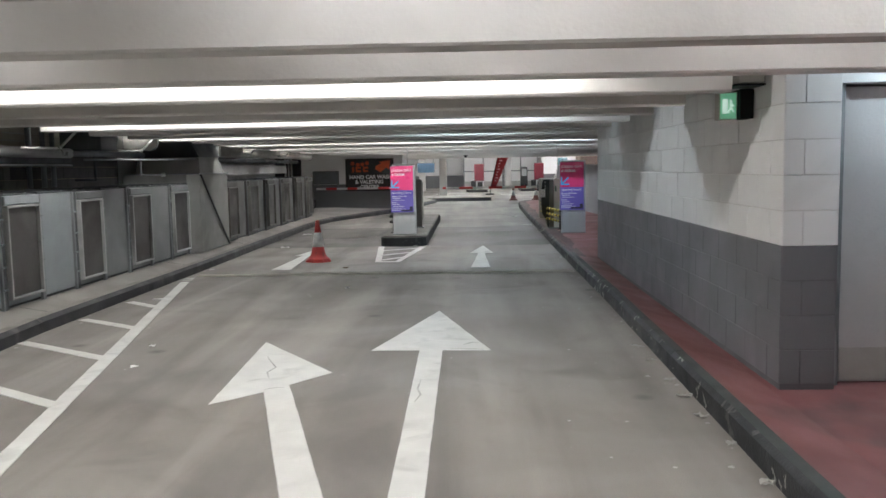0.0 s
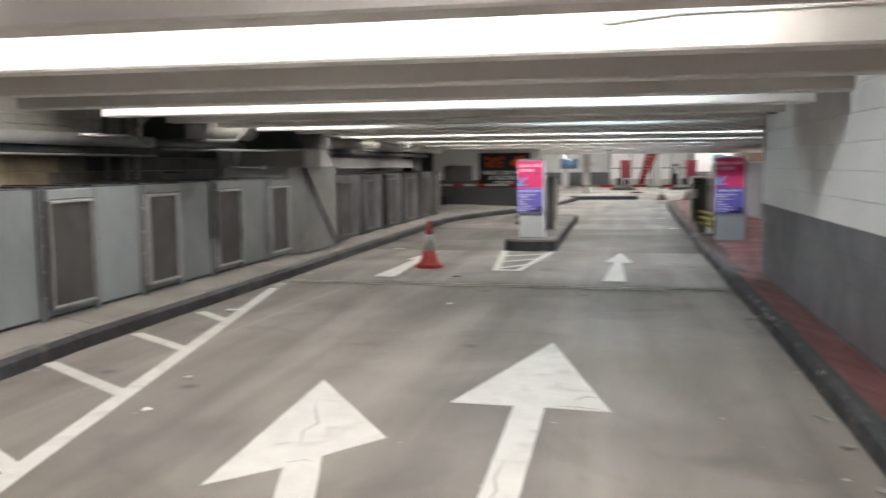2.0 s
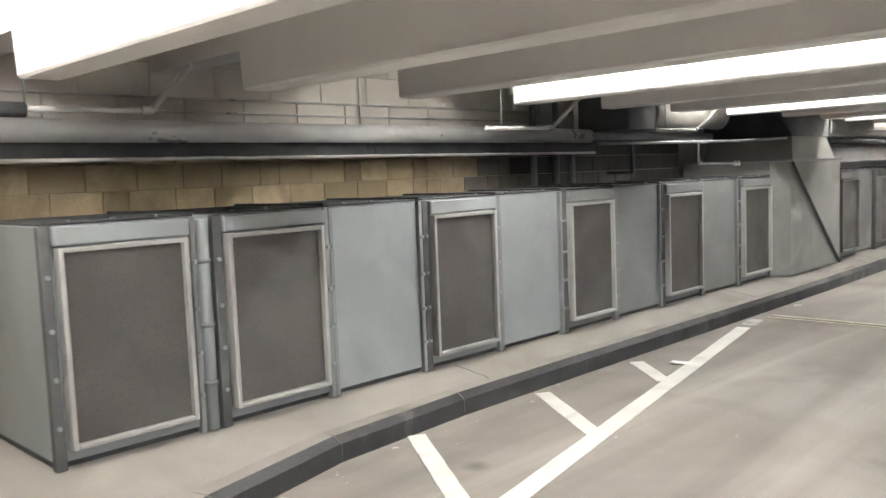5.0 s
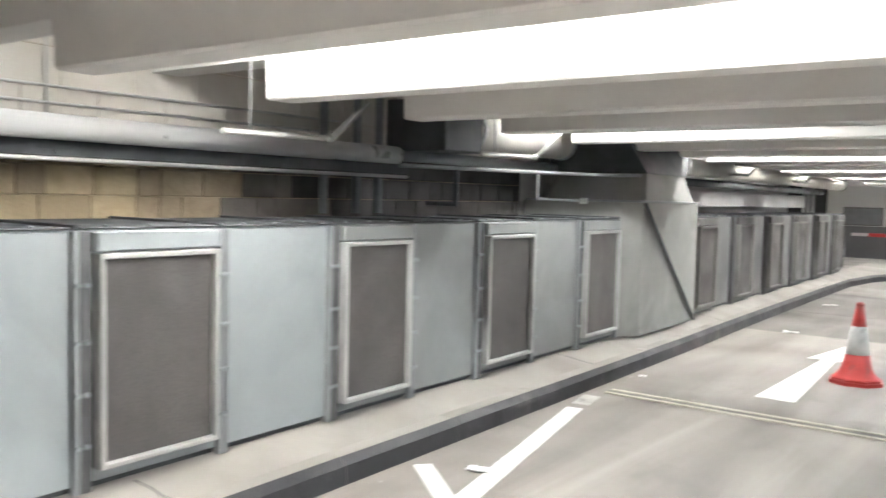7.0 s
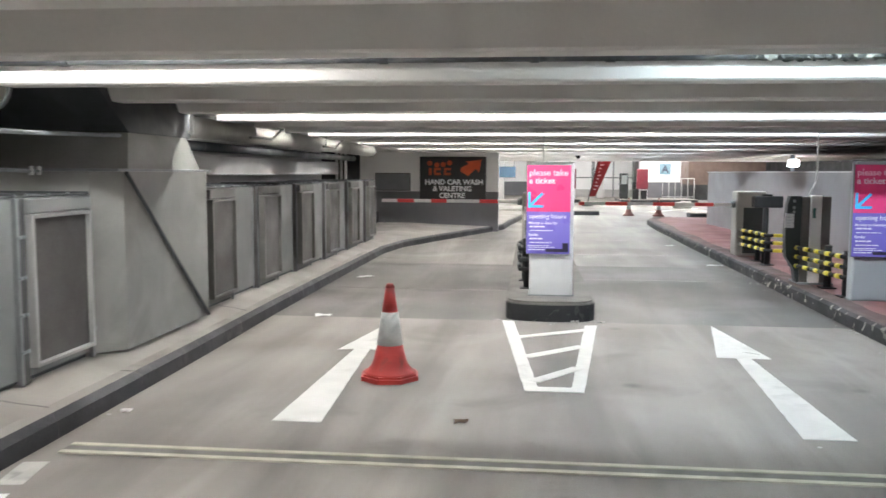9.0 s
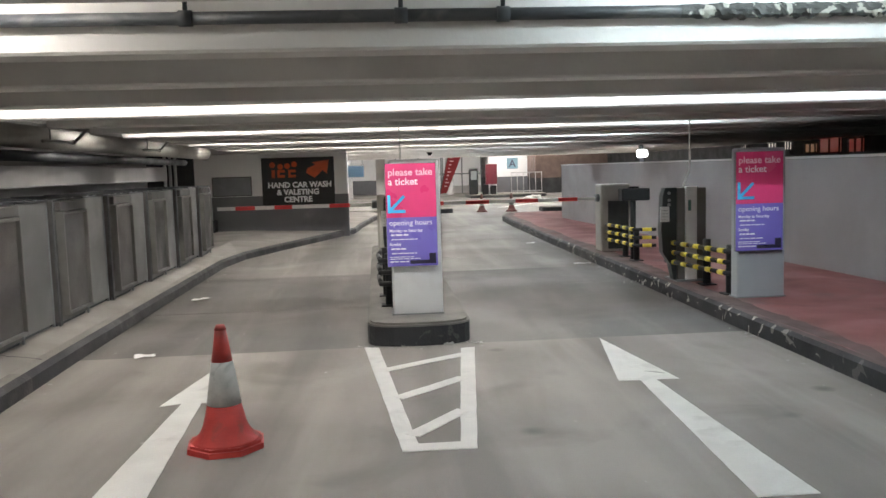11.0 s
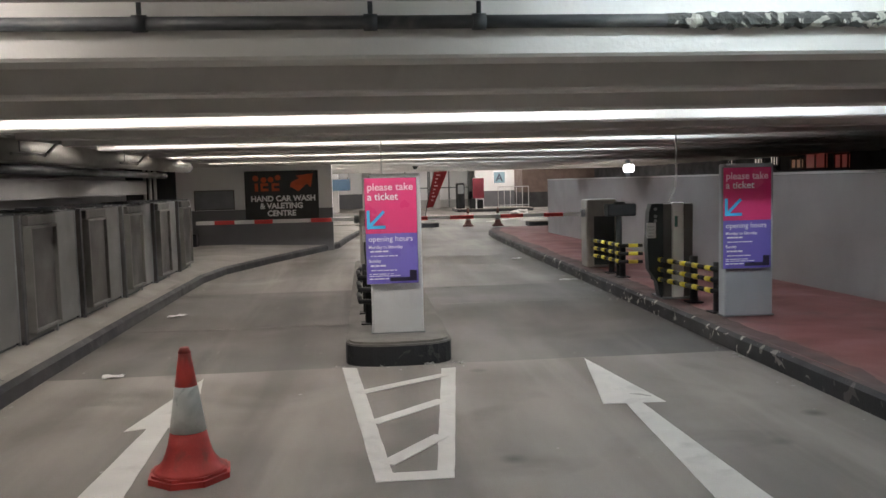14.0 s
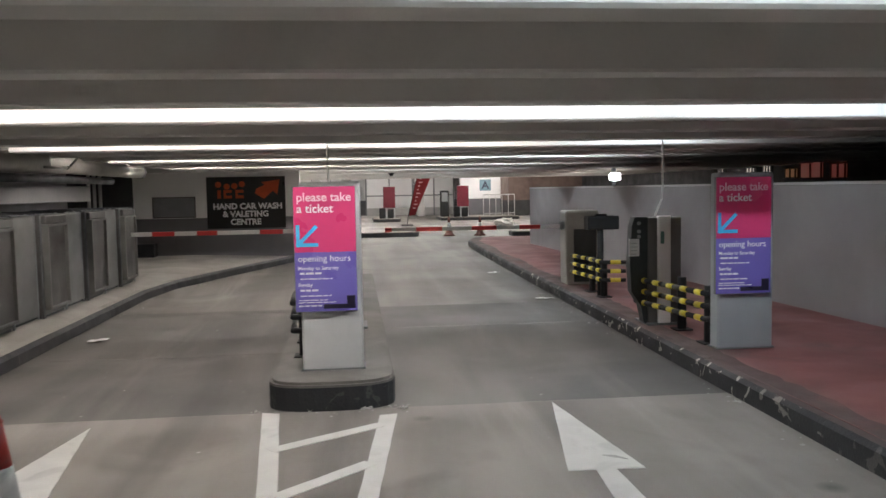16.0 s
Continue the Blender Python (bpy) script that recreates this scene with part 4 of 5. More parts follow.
for i in range(110):
    x = -0.84 + i * 0.018
    now = []
    for q in range(10):
        ang = q * math.tau / 10
        r = 0.0265 + random.choice((0.0, 0.0, 0.002, 0.006, 0.011 if math.sin(ang) < 0.2 else 0.003)) * min(1, i / 6) * (1.0 if i < 70 else 0.6)
        now.append(fk.verts.new((x, r * math.cos(ang), r * math.sin(ang))))
    if ring:
        for q in range(10):
            fk.faces.new((ring[q], ring[(q + 1) % 10], now[(q + 1) % 10], now[q]))
    ring = now
bmesh.ops.recalc_face_normals(fk, faces=fk.faces)
part("flaking_coat", fk, M_FLAKE, pl, "blistered pale flaking paint")
cb = thing("lamp_cable", 0, LIT0 - 0.018, 2.105, "thin white cable clipped along a beam", "cable")
part("cable", run(bmesh.new(), [(-0.35, 0, 0.01), (-0.30, 0, -0.02), (0.0, 0, 0.01), (1.3, 0, 0.02)], 0.007, 6), M_PIPEW, cb)


# ---- traffic cones ----
def cone(name, x, y, h, label, rz=0, body=None):
    th = thing(name, x, y, 0, label, "traffic cone", "traffic cones", rz)
    s, body = h / 0.67, body or M_ORED
    base = plate([(0.215 * s * math.cos(math.pi / 8 + i * math.pi / 4), 0.215 * s * math.sin(math.pi / 8 + i * math.pi / 4)) for i in range(8)], 0, 0.045 * s)
    bmesh.ops.bevel(base, geom=[e for e in base.edges if e.verts[0].co.z > 0.01 and e.verts[1].co.z > 0.01], offset=0.015 * s, segments=2, affect="EDGES")
    part("base", base, body, th)

    def ring(z0, r0, z1, r1):
        return tube(bmesh.new(), (0, 0, z0 * s), (0, 0, z1 * s), r0 * s, 24, r1 * s)

    skirt = lathe([(r * s, z * s) for r, z in ((0.19, 0.040), (0.170, 0.055), (0.148, 0.075), (0.130, 0.10), (0.117, 0.13), (0.106, 0.17), (0.089, 0.245))])
    part("lower_body", skirt, body, th)
    part("reflective_sleeve", ring(0.243, 0.092, 0.475, 0.058), M_SLEEVE, th, "dirty grey-white sleeve")
    tp = ring(0.473, 0.056, 0.645, 0.030)
    tube(tp, (0, 0, 0.645 * s), (0, 0, 0.672 * s), 0.033 * s, 16, 0.022 * s)
    part("tip", tp, body, th)
    return th


cone("traffic_cone", -2.945, 13.56, 0.68, "red traffic cone with a dirty grey sleeve", 8)
cone("traffic_cone", 1.47, 37.2, 0.62, "traffic cone coloured dark brown-red as backlit, with a pale sleeve", 0, M_OREDF)
cone("traffic_cone", 2.46, 37.0, 0.62, "traffic cone coloured dark brown-red as backlit, with a pale sleeve", 20, M_OREDF)


# ---- ticket island ----
def rounded(x0, y0, x1, y1, r, n=6):
    out = []
    for cx, cy, a in ((x1 - r, y0 + r, -90), (x1 - r, y1 - r, 0), (x0 + r, y1 - r, 90), (x0 + r, y0 + r, 180)):
        out += [(cx + r * math.cos(radians(a + 90 * i / n)), cy + r * math.sin(radians(a + 90 * i / n))) for i in range(n + 1)]
    return out


def nosed(inset=0.0):
    """Plan of the ticket island: straight sides, a bowed nose towards the entry."""
    x0, x1, tip, back = -2.19 + inset, -1.295 - inset, 15.97 + inset, 23.5 - inset
    mid, half = (x0 + x1) / 2, (x1 - x0) / 2
    bow = [(mid + half * math.sin(a), tip + 0.24 * (1 - math.cos(a)) ** 1.4) for a in (radians(-90 + 15 * i) for i in range(13))]
    return bow + [(x1, back), (x0, back)]


isl = thing("ticket_island", 0, 0, 0, "raised concrete island with a black painted kerb face", "traffic island")
part("kerb_face", plate(nosed(), 0.0, 0.165), M_CHIP, isl, "black painted edge with chips")
it = plate(nosed(0.004), 0.165, 0.20)
bmesh.ops.bevel(it, geom=[e for e in it.edges if min(v.co.z for v in e.verts) > 0.19], offset=0.02, segments=2, affect="EDGES")
part("island_top", it, M_ISLE, isl, "grey screed top")


def totem(x, y, z, label, m_body, tall=1.0, wide=1.0):
    th = thing("ticket_totem", x, y, z, label, "sign totem", "ticket sign totems")
    th.scale = (wide, 1.0, tall)
    part("body", box(-0.225, 0.0, 0.0, 0.225, 0.16, 1.385, 0.02, 3), m_body, th)
    part("foot", box(-0.235, -0.008, 0.0, 0.235, 0.17, 0.012), M_GALVD, th)
    pan = part("sign_panel", box(-0.262, -0.035, 0.44, 0.188, -0.002, 1.352, 0.003), M_GALVD, th)
    part("upper_field", box(-0.258, -0.039, 0.876, 0.184, -0.035, 1.348), M_PINK, pan, "magenta field")
    part("lower_field", box(-0.258, -0.039, 0.444, 0.184, -0.035, 0.876), M_VIOLET, pan, "violet field")
    fy = -0.0405
    # top line: white lettering tinted pink for the reflection on the panel
    letters("please take", 0.088, M_LETTERP, pan, -0.237, fy, 1.245, bold=0.0012)
    letters("a ticket", 0.088, M_LETTER, pan, -0.237, fy, 1.163, bold=0.0012)
    arr = bmesh.new()
    c = Vector((-0.232, 0.93))
    for a, b in (((0.0, 0.0), (0.145, 0.0)), ((0.0, 0.0), (0.0, 0.145)), ((0.0, 0.0), (0.135, 0.135))):
        p, q = c + Vector(a), c + Vector(b)
        d = (q - p).normalized()
        n = Vector((-d.y, d.x)) * 0.0135
        p = p - d * 0.0135
        vs = [arr.verts.new((v.x, fy - 0.0012 * (1 + 0.3 * a[1] + b[1]), v.y)) for v in (p + n, p - n, q - n, q + n)]
        arr.faces.new(vs)
    bmesh.ops.recalc_face_normals(arr, faces=arr.faces)
    bmesh.ops.solidify(arr, geom=arr.faces[:], thickness=0.0008)
    part("direction_arrow", arr, M_CYAN, pan, "cyan arrow pointing down to one side")
    letters("opening hours", 0.066, M_LETTER, pan, -0.237, fy, 0.808, bold=0.0003)
    letters("Monday to Saturday", 0.036, M_LETTER, pan, -0.237, fy, 0.748, bold=0.0006)
    letters("Sunday", 0.036, M_LETTER, pan, -0.237, fy, 0.628, bold=0.0006)
    for x0, x1, z0, h in ((-0.225, -0.07, 0.712, 0.020), (-0.222, 0.01, 0.676, 0.012), (-0.225, -0.08, 0.588, 0.020), (-0.222, 0.0, 0.552, 0.012),
                          (-0.237, -0.03, 0.522, 0.009), (-0.237, 0.03, 0.505, 0.009), (-0.237, -0.07, 0.478, 0.014)):
        x = x0
        while x < x1 - 0.012:
            w = min(random.choice((0.022, 0.034, 0.046, 0.06)), x1 - x)
            part("text_word", box(x, fy - 0.001, z0 + h * 0.15, x + w, fy + 0.001, z0 + h * 0.85), M_LETTER, pan)
            x += w + 0.008
    lg = box(-0.06, fy - 0.001, 0.462, 0.17, fy + 0.001, 0.495)
    bx(lg, 0.11, fy - 0.001, 0.495, 0.17, fy + 0.001, 0.555)
    part("corner_mark", lg, M_NAVY, pan, "dark stepped mark")
    return th


totem(-1.735, 16.38, 0.20, "pale metal totem with magenta and violet ticket sign, on island", M_TOTEM)
totem(1.65, 16.82, PAVE_R, "blue-grey metal totem with magenta and violet ticket sign on red pavement", M_TOTEMB, 1.055, 1.06)


def hazard_rails(x, y, z, posts, line, label, banded=True):
    th = thing("crash_rails", x, y, z, label, "guard rail", "black and yellow guard rails")
    for px, py, h in posts:
        p = part("post", tube(bmesh.new(), (px, py, 0.0), (px, py, h), 0.042, 14), M_PBLACK, th)
        part("base_plate", box(px - 0.08, py - 0.08, 0.0, px + 0.08, py + 0.08, 0.012), M_PBLACK, p)
    for zz in (0.22, 0.33, 0.44):
        pts = [(a, b, zz) for a, b in line]
        rl = part("rail", run(bmesh.new(), pts, 0.024, 10), M_PBLACK, th)
        for p, q in zip(pts, pts[1:]):
            p, q = Vector(p), Vector(q)
            n = max(1, int((q - p).length / 0.24)) if banded else 0
            for i in range(n):
                a, b = (i + 0.35) / n, (i + 0.78) / n
                part("yellow_band", tube(bmesh.new(), p.lerp(q, a), p.lerp(q, b), 0.0265, 10), M_YELLOW, rl)
    return th


hazard_rails(0, 0, PAVE_R, [(1.46, 17.10, 0.50), (1.50, 17.80, 0.50)], [(1.22, 18.30), (1.30, 17.75), (1.40, 17.03), (1.62, 16.99)], "black posts with black and yellow rails before the ticket machine")
hazard_rails(0, 0, PAVE_R, [(1.50, 20.79, 0.45), (1.49, 20.25, 0.45)], [(1.36, 21.3), (1.42, 20.72), (1.44, 20.16), (1.72, 20.10)], "black posts with black and yellow rails before the barrier")
hazard_rails(0, 0, 0.20, [(-1.98, 16.95, 0.50), (-2.0, 17.6, 0.50)], [(-1.75, 16.80), (-2.06, 16.88), (-2.08, 17.4), (-2.04, 18.0)], "black posts with black rails behind the island totem", False)


def ticket_machine(x, y, z, flip, label):
    """A dark curved ticket column beside a cream and taupe housing."""
    th = thing("ticket_machine", x, y, z, label, "ticket machine", "ticket machines")
    s = flip
    prof = [(-0.02, 0.03), (0.015, 0.0), (0.02, 1.06), (-0.11, 1.06), (-0.14, 0.97), (-0.158, 0.6), (-0.142, 0.33), (-0.05, 0.19)]
    bm = profile_y([(s * px, pz) for px, pz in prof], 0.03, 0.15)
    col = part("front_column", bm, M_PDARK, th, "dark bulging front")
    part("plinth", box(min(s * 0.0, s * 0.40), -0.03, 0.0, max(s * 0.0, s * 0.40), 0.36, 0.02), M_GALVD, th)
    part("housing", box(min(s * 0.022, s * 0.36), 0.03, 0.02, max(s * 0.022, s * 0.36), 0.22, 1.055, 0.008), M_TAUPE, th, "taupe housing")
    part("pillar", box(min(s * 0.115, s * 0.24), -0.01, 0.02, max(s * 0.115, s * 0.24), 0.06, 1.07, 0.006), M_PILLAR, th, "white upright")
    part("display", box(min(s * 0.135, s * 0.17), -0.014, 0.80, max(s * 0.135, s * 0.17), -0.0105, 0.92), mat("ticket_label", (0.08, 0.22, 0.18), 0.4), th, "small green label")
    nt_ = part("notice", box(min(-s * 0.17, -s * 0.07), 0.012, 0.68, max(-s * 0.17, -s * 0.07), 0.026, 0.85), M_PAPER, col, "white paper notice")
    for i in range(4):
        part("text_line", box(min(-s * 0.155, -s * 0.09), 0.0105, 0.70 + i * 0.035, max(-s * 0.155, -s * 0.09), 0.0115, 0.704 + i * 0.035), M_GALVM, nt_)
    for z0 in (0.87, 0.92, 1.0):
        part("button", tube(bmesh.new(), (-s * 0.07, 0.03, z0), (-s * 0.07, 0.016, z0), 0.018, 10), M_FRAME, col)
    return th


ticket_machine(1.265, 18.10, PAVE_R, 1, "dark and cream ticket machine with a paper notice, on red pavement")
ticket_machine(-1.86, 18.2, 0.20, 1, "dark ticket machine behind the island totem")


def arm(th, x0, x1, y, z0, z1, reds):
    a = part("barrier_arm", profile_x([(y - 0.02, z0 - 0.025), (y + 0.02, z0 - 0.025), (y + 0.02, z0 + 0.025), (y - 0.02, z0 + 0.025)], x0, x1), M_ARMW, th, "white arm")
    for r0, r1 in reds:
        part("red_band", profile_x([(y - 0.0225, z0 - 0.0275), (y + 0.0225, z0 - 0.0275), (y + 0.0225, z0 + 0.0275), (y - 0.0225, z0 + 0.0275)], r0, r1), M_ARMR, a, "red band")


bb = thing("barrier", 0, 0, 0, "cream barrier cabinet, red and white arm lowered across the lane", "barrier", "lane barriers")
part("cabinet", box(1.36, 21.6, PAVE_R, 1.83, 21.95, 1.19, 0.03, 2), M_BARRIER, bb)
part("front_door", box(1.47, 21.585, 0.19, 1.79, 21.60, 0.93, 0.004), M_PDARK, bb, "dark recessed door")
part("hub", tube(bmesh.new(), (1.36, 21.72, 0.98), (1.30, 21.72, 0.98), 0.06, 14), M_GALVD, bb)
arm(bb, -1.15, 1.30, 21.72, 0.97, 0.97, [(-0.72, -0.36), (0.05, 0.4), (0.72, 1.02), (-1.15, -1.06)])
bl = thing("barrier", 0, 0, 0, "island barrier, red and white arm lowered across the side lane", "barrier", "lane barriers")
part("cabinet", box(-2.08, 20.75, 0.20, -1.62, 21.1, 1.16, 0.03, 2), M_BARRIER, bl)
part("hub", tube(bmesh.new(), (-2.08, 20.9, 1.02), (-2.15, 20.9, 1.02), 0.06, 14), M_GALVD, bl)
arm(bl, -4.31, -2.15, 20.9, 1.02, 1.02, [(-4.06, -3.79), (-3.52, -3.27), (-2.75, -2.46)])
cm = thing("camera_post", 1.49, 20.4, PAVE_R, "black box camera on a black pole", "camera post")
part("pole", tube(bmesh.new(), (0, 0, 0), (0, 0, 0.85), 0.04, 14), M_PBLACK, cm)
part("camera_box", box(-0.18, -0.09, 0.83, 0.22, 0.12, 1.0, 0.02, 2), M_PBLACK, cm)
part("lens_hood", box(-0.05, -0.03, 1.0, 0.08, 0.06, 1.025, 0.006), M_PBLACK, cm)
for x, y, z0 in ((1.47, 18.22, 1.22), (-1.80, 18.3, 1.27)):
    single("cable_drop", run(bmesh.new(), [(x - 0.08, y, z0), (x - 0.01, y, z0 + 0.16), (x, y, z0 + 0.3), (x, y, SLAB - 0.005)], 0.011, 8), M_PIPEW, "thin pale conduit dropping from the deck to a machine", "conduit", "cable drops")

# ---- exit sign ----
ex = thing("exit_sign", 1.40, 6.0, 1.80, "lit green running-figure exit sign on a dark wall bracket", "exit sign")
part("lit_face", box(-0.06, -0.055, 0.015, 0.05, -0.051, 0.19), M_EXIT, ex, "glowing green face")
eb = box(-0.07, -0.05, 0.005, 0.06, 0.05, 0.20, 0.006)
part("housing", eb, M_CREAM, ex)
part("door_shape", box(-0.045, -0.058, 0.05, -0.012, -0.0555, 0.15), M_EXITW, ex, "pale door shape")
pg = box(0.006, -0.058, 0.085, 0.020, -0.0555, 0.122)
tube(pg, (0.013, -0.058, 0.136), (0.013, -0.0555, 0.136), 0.008, 8)
for p, q in (((0.010, 0.088), (-0.006, 0.055)), ((0.016, 0.088), (0.034, 0.06)), ((0.018, 0.115), (0.036, 0.1))):
    tube(pg, (p[0], -0.057, p[1]), (q[0], -0.057, q[1]), 0.004, 6)
part("pictogram", pg, M_EXITW, ex, "pale running symbol")
part("wall_plate", box(0.062, -0.10, 0.01, 0.158, 0.10, 0.215, 0.006), M_PBLACK, ex, "dark wall plate")
jb = thing("junction_box", 1.46, 5.80, 2.03, "white junction box at the wall head", "junction box")
part("case", box(-0.08, -0.12, 0.0, 0.096, 0.12, 0.14, 0.01), M_CREAM, jb)
part("bracket", box(-0.10, -0.13, -0.012, 0.096, 0.13, -0.001), M_PBLACK, jb)

# ---- car wash sign ----
sg = thing("car_wash_sign", -3.88, PY, 0.0, "black car wash board with orange shapes and white lettering", "sign")
part("board", box(-0.83, -0.035, 0.755, 0.83, -0.002, 1.86, 0.004), M_SIGNBLK, sg)
for i, (x0, x1, z0, z1) in enumerate(((-0.60, -0.53, 1.40, 1.58), (-0.47, -0.30, 1.40, 1.46), (-0.47, -0.42, 1.46, 1.52), (-0.47, -0.30, 1.52, 1.58), (-0.22, -0.05, 1.40, 1.46), (-0.22, -0.17, 1.46, 1.52), (-0.22, -0.05, 1.52, 1.58))):
    part("orange_block", box(x0, -0.040, z0, x1, -0.036, z1), M_ORANGE, sg)
for x in (-0.58, -0.40, -0.24, -0.08):
    part("orange_dot", tube(bmesh.new(), (x, -0.036, 1.68 + 0.03 * math.cos(x * 9)), (x, -0.041, 1.68 + 0.03 * math.cos(x * 9)), 0.065, 14), M_ORANGE, sg)
oa = bmesh.new()
for yy in (-0.041,):
    vs = [oa.verts.new((x, yy, z)) for x, z in ((0.72, 1.79), (0.66, 1.47), (0.57, 1.55), (0.38, 1.38), (0.19, 1.50), (0.22, 1.60), (0.40, 1.68), (0.33, 1.74))]
    oa.faces.new(vs)
bmesh.ops.recalc_face_normals(oa, faces=oa.faces)
bmesh.ops.solidify(oa, geom=oa.faces[:], thickness=-0.004)
part("orange_arrow", oa, M_ORANGE, sg)
letters("HAND CAR WASH", 0.175, M_LETTER, sg, -0.70, -0.041, 1.17, bold=0.007)
letters("& VALETING", 0.175, M_LETTER, sg, -0.50, -0.041, 1.005, bold=0.007)
letters("CENTRE", 0.175, M_LETTER, sg, -0.34, -0.041, 0.835, bold=0.007)
wp = thing("wall_hatch", -5.4, PY, 1.02, "dull grey metal hatch on the end wall", "hatch")
part("panel", box(-0.43, -0.02, 0.0, 0.43, -0.001, 0.41, 0.004), M_GALVD, wp)
part("hatch_frame", box(-0.45, -0.012, -0.02, 0.45, -0.0005, 0.43, 0.002), M_GALVB, wp)
cr = single("crate", box(-6.1, 28.1, PAVE_L, -5.75, 28.45, PAVE_L + 0.28, 0.01), M_PBLACK, "small black crate by the end wall", "crate")


# ---- litter ----
def litter(name, x, y, sx, sy, m, label, rz, z=0.0):
    bm = bmesh.new()
    bmesh.ops.create_grid(bm, x_segments=4, y_segments=4, size=0.5)
    for v in bm.verts:
        v.co = Vector((v.co.x * sx + random.uniform(-0.01, 0.01), v.co.y * sy + random.uniform(-0.01, 0.01), 0.004 + random.uniform(0, 0.018)))
    bmesh.ops.solidify(bm, geom=bm.faces[:], thickness=0.002)
    ob = single(name, bm, m, label, "litter", "litter")
    ob.matrix_basis = pose(x, y, z + 0.0015, 0, 0, rz)


for x, y, sx, sy, rz in ((-4.12, 9.62, 0.16, 0.08, 20), (-4.05, 16.0, 0.16, 0.12, 10), (-4.24, 19.15, 0.22, 0.10, 30), (1.0, 21.35, 0.25, 0.1, 0), (0.9, 25.0, 0.2, 0.1, 40)):
    litter("paper_scrap", x, y, sx, sy, M_PAPER, "scrap of white paper lying on the deck", rz)
for x, y, rz in ((-3.2, 7.0, 0), (-3.05, 6.25, 50), (-2.0, 10.4, 70)):
    litter("paper_scrap", x, y, 0.05, 0.04, M_PAPER, "tiny scrap of paper on the deck", rz)
for x, y in ((0.94, 6.82), (0.95, 6.32), (0.955, 5.72), (0.95, 5.3), (0.94, 4.87), (0.96, 4.37), (0.955, 3.81), (1.05, 15.7), (-1.25, 15.95), (-1.9, 16.0), (-1.5, 15.95)):
    litter("paint_flake", x, y, random.uniform(0.03, 0.07), random.uniform(0.04, 0.10), M_MARKWORN, "pale flake of grit beside the kerb", random.uniform(0, 90))
litter("leaf", -2.35, 12.54, 0.09, 0.05, mat("dead_leaf", (0.12, 0.07, 0.04), 0.7), "brown dead leaf on the deck", 20)
litter("leaf", -4.40, 12.51, 0.06, 0.04, M_PAPER, "small pale scrap by the kerb", 20)

for i in range(3):
    single("riser_pipe", run(bmesh.new(), [(-5.84 + 0.09 * i, 24.3, 0.1), (-5.84 + 0.09 * i, 24.3, 2.3)], 0.026, 10), M_PIPEW, "pale upright riser pipe in a dark recess", "pipe", "riser pipes past the cabinets")


# ---- loose grit along the kerbs and the island foot ----
random.seed(23)
gr = bmesh.new()


def crumb(x, y, s):
    ang = random.uniform(0, math.tau)
    low = [gr.verts.new((x + s * random.uniform(0.6, 1.2) * math.cos(ang + q * math.tau / 5), y + s * random.uniform(0.6, 1.2) * math.sin(ang + q * math.tau / 5), 0.0)) for q in range(5)]
    top = gr.verts.new((x + s * 0.2, y, s * random.uniform(0.25, 0.6)))
    for q in range(5):
        gr.faces.new((low[q], low[(q + 1) % 5], top))


for line, side, count in ((KR, -1, 150), (KL, 1, 110)):
    for _ in range(count):
        i = random.randrange(1, len(line) - 3)
        f = random.random()
        x = line[i][0] + (line[i + 1][0] - line[i][0]) * f
        y = line[i][1] + (line[i + 1][1] - line[i][1]) * f
        if y < 26:
            crumb(x + side * (0.03 + abs(random.gauss(0, 0.10))), y, random.choice((0.006, 0.008, 0.012, 0.02)))
for _ in range(60):
    crumb(random.uniform(-2.3, -1.2), 16.08 - abs(random.gauss(0, 0.09)), random.choice((0.006, 0.009, 0.014)))
for _ in range(70):
    crumb(random.uniform(-3.9, 0.9), random.uniform(3.0, 20.0), random.choice((0.005, 0.007, 0.012)))
tagged(new("grit", mesh_of("grit", gr, M_MARKWORN)), "pale grit and paint crumbs scattered on the deck", "grit", kind="stuff")


# ---- far hall ----
def island(x0, x1, y0, y1, label):
    th = thing("kerbed_island", 0, 0, 0, label, "traffic island", "far islands")
    part("kerb_face", plate(rounded(x0, y0, x1, y1, 0.25), -0.004, 0.13), M_BLACK, th)
    part("island_top", plate(rounded(x0 + 0.02, y0 + 0.02, x1 - 0.02, y1 - 0.02, 0.25), 0.13, 0.16), M_PAVE, th)


island(-3.2, 0.5, 37.2, 38.0, "low black kerbed island across the lanes")
island(-0.7, 0.6, 50.0, 53.0, "small far island with a red sign pillar")
island(2.6, 6.5, 50.5, 53.5, "far island with ticket pillars and railings")
island(3.4, 7.5, 36.2, 37.2, "dark low kerb beside the ramp")


def red_pillar(x, y, label):
    th = thing("sign_pillar", x, y, 0.16, label, "sign totem", "far red sign pillars")
    part("body", box(-0.28, 0.0, 0.0, 0.28, 0.16, 1.55, 0.02), M_TOTEM, th)
    part("red_panel", box(-0.29, -0.03, 0.5, 0.29, -0.001, 1.52), mat("pillar_red", (0.14, 0.014, 0.026), 0.35), th, "dark red panel")
    part("guard", box(-0.5, -0.45, 0.0, -0.2, -0.2, 0.5, 0.02), M_PBLACK, th)
    part("guard", box(-0.1, -0.40, 0.0, 0.2, -0.2, 0.45, 0.02), M_PBLACK, th)
    return th


red_pillar(0.1, 51.0, "far totem with a red panel on an island")
red_pillar(3.75, 51.2, "far totem with a red panel on an island")
mc = thing("ticket_machine", 2.85, 51.2, 0.16, "far black ticket machine on an island", "ticket machine", "ticket machines")
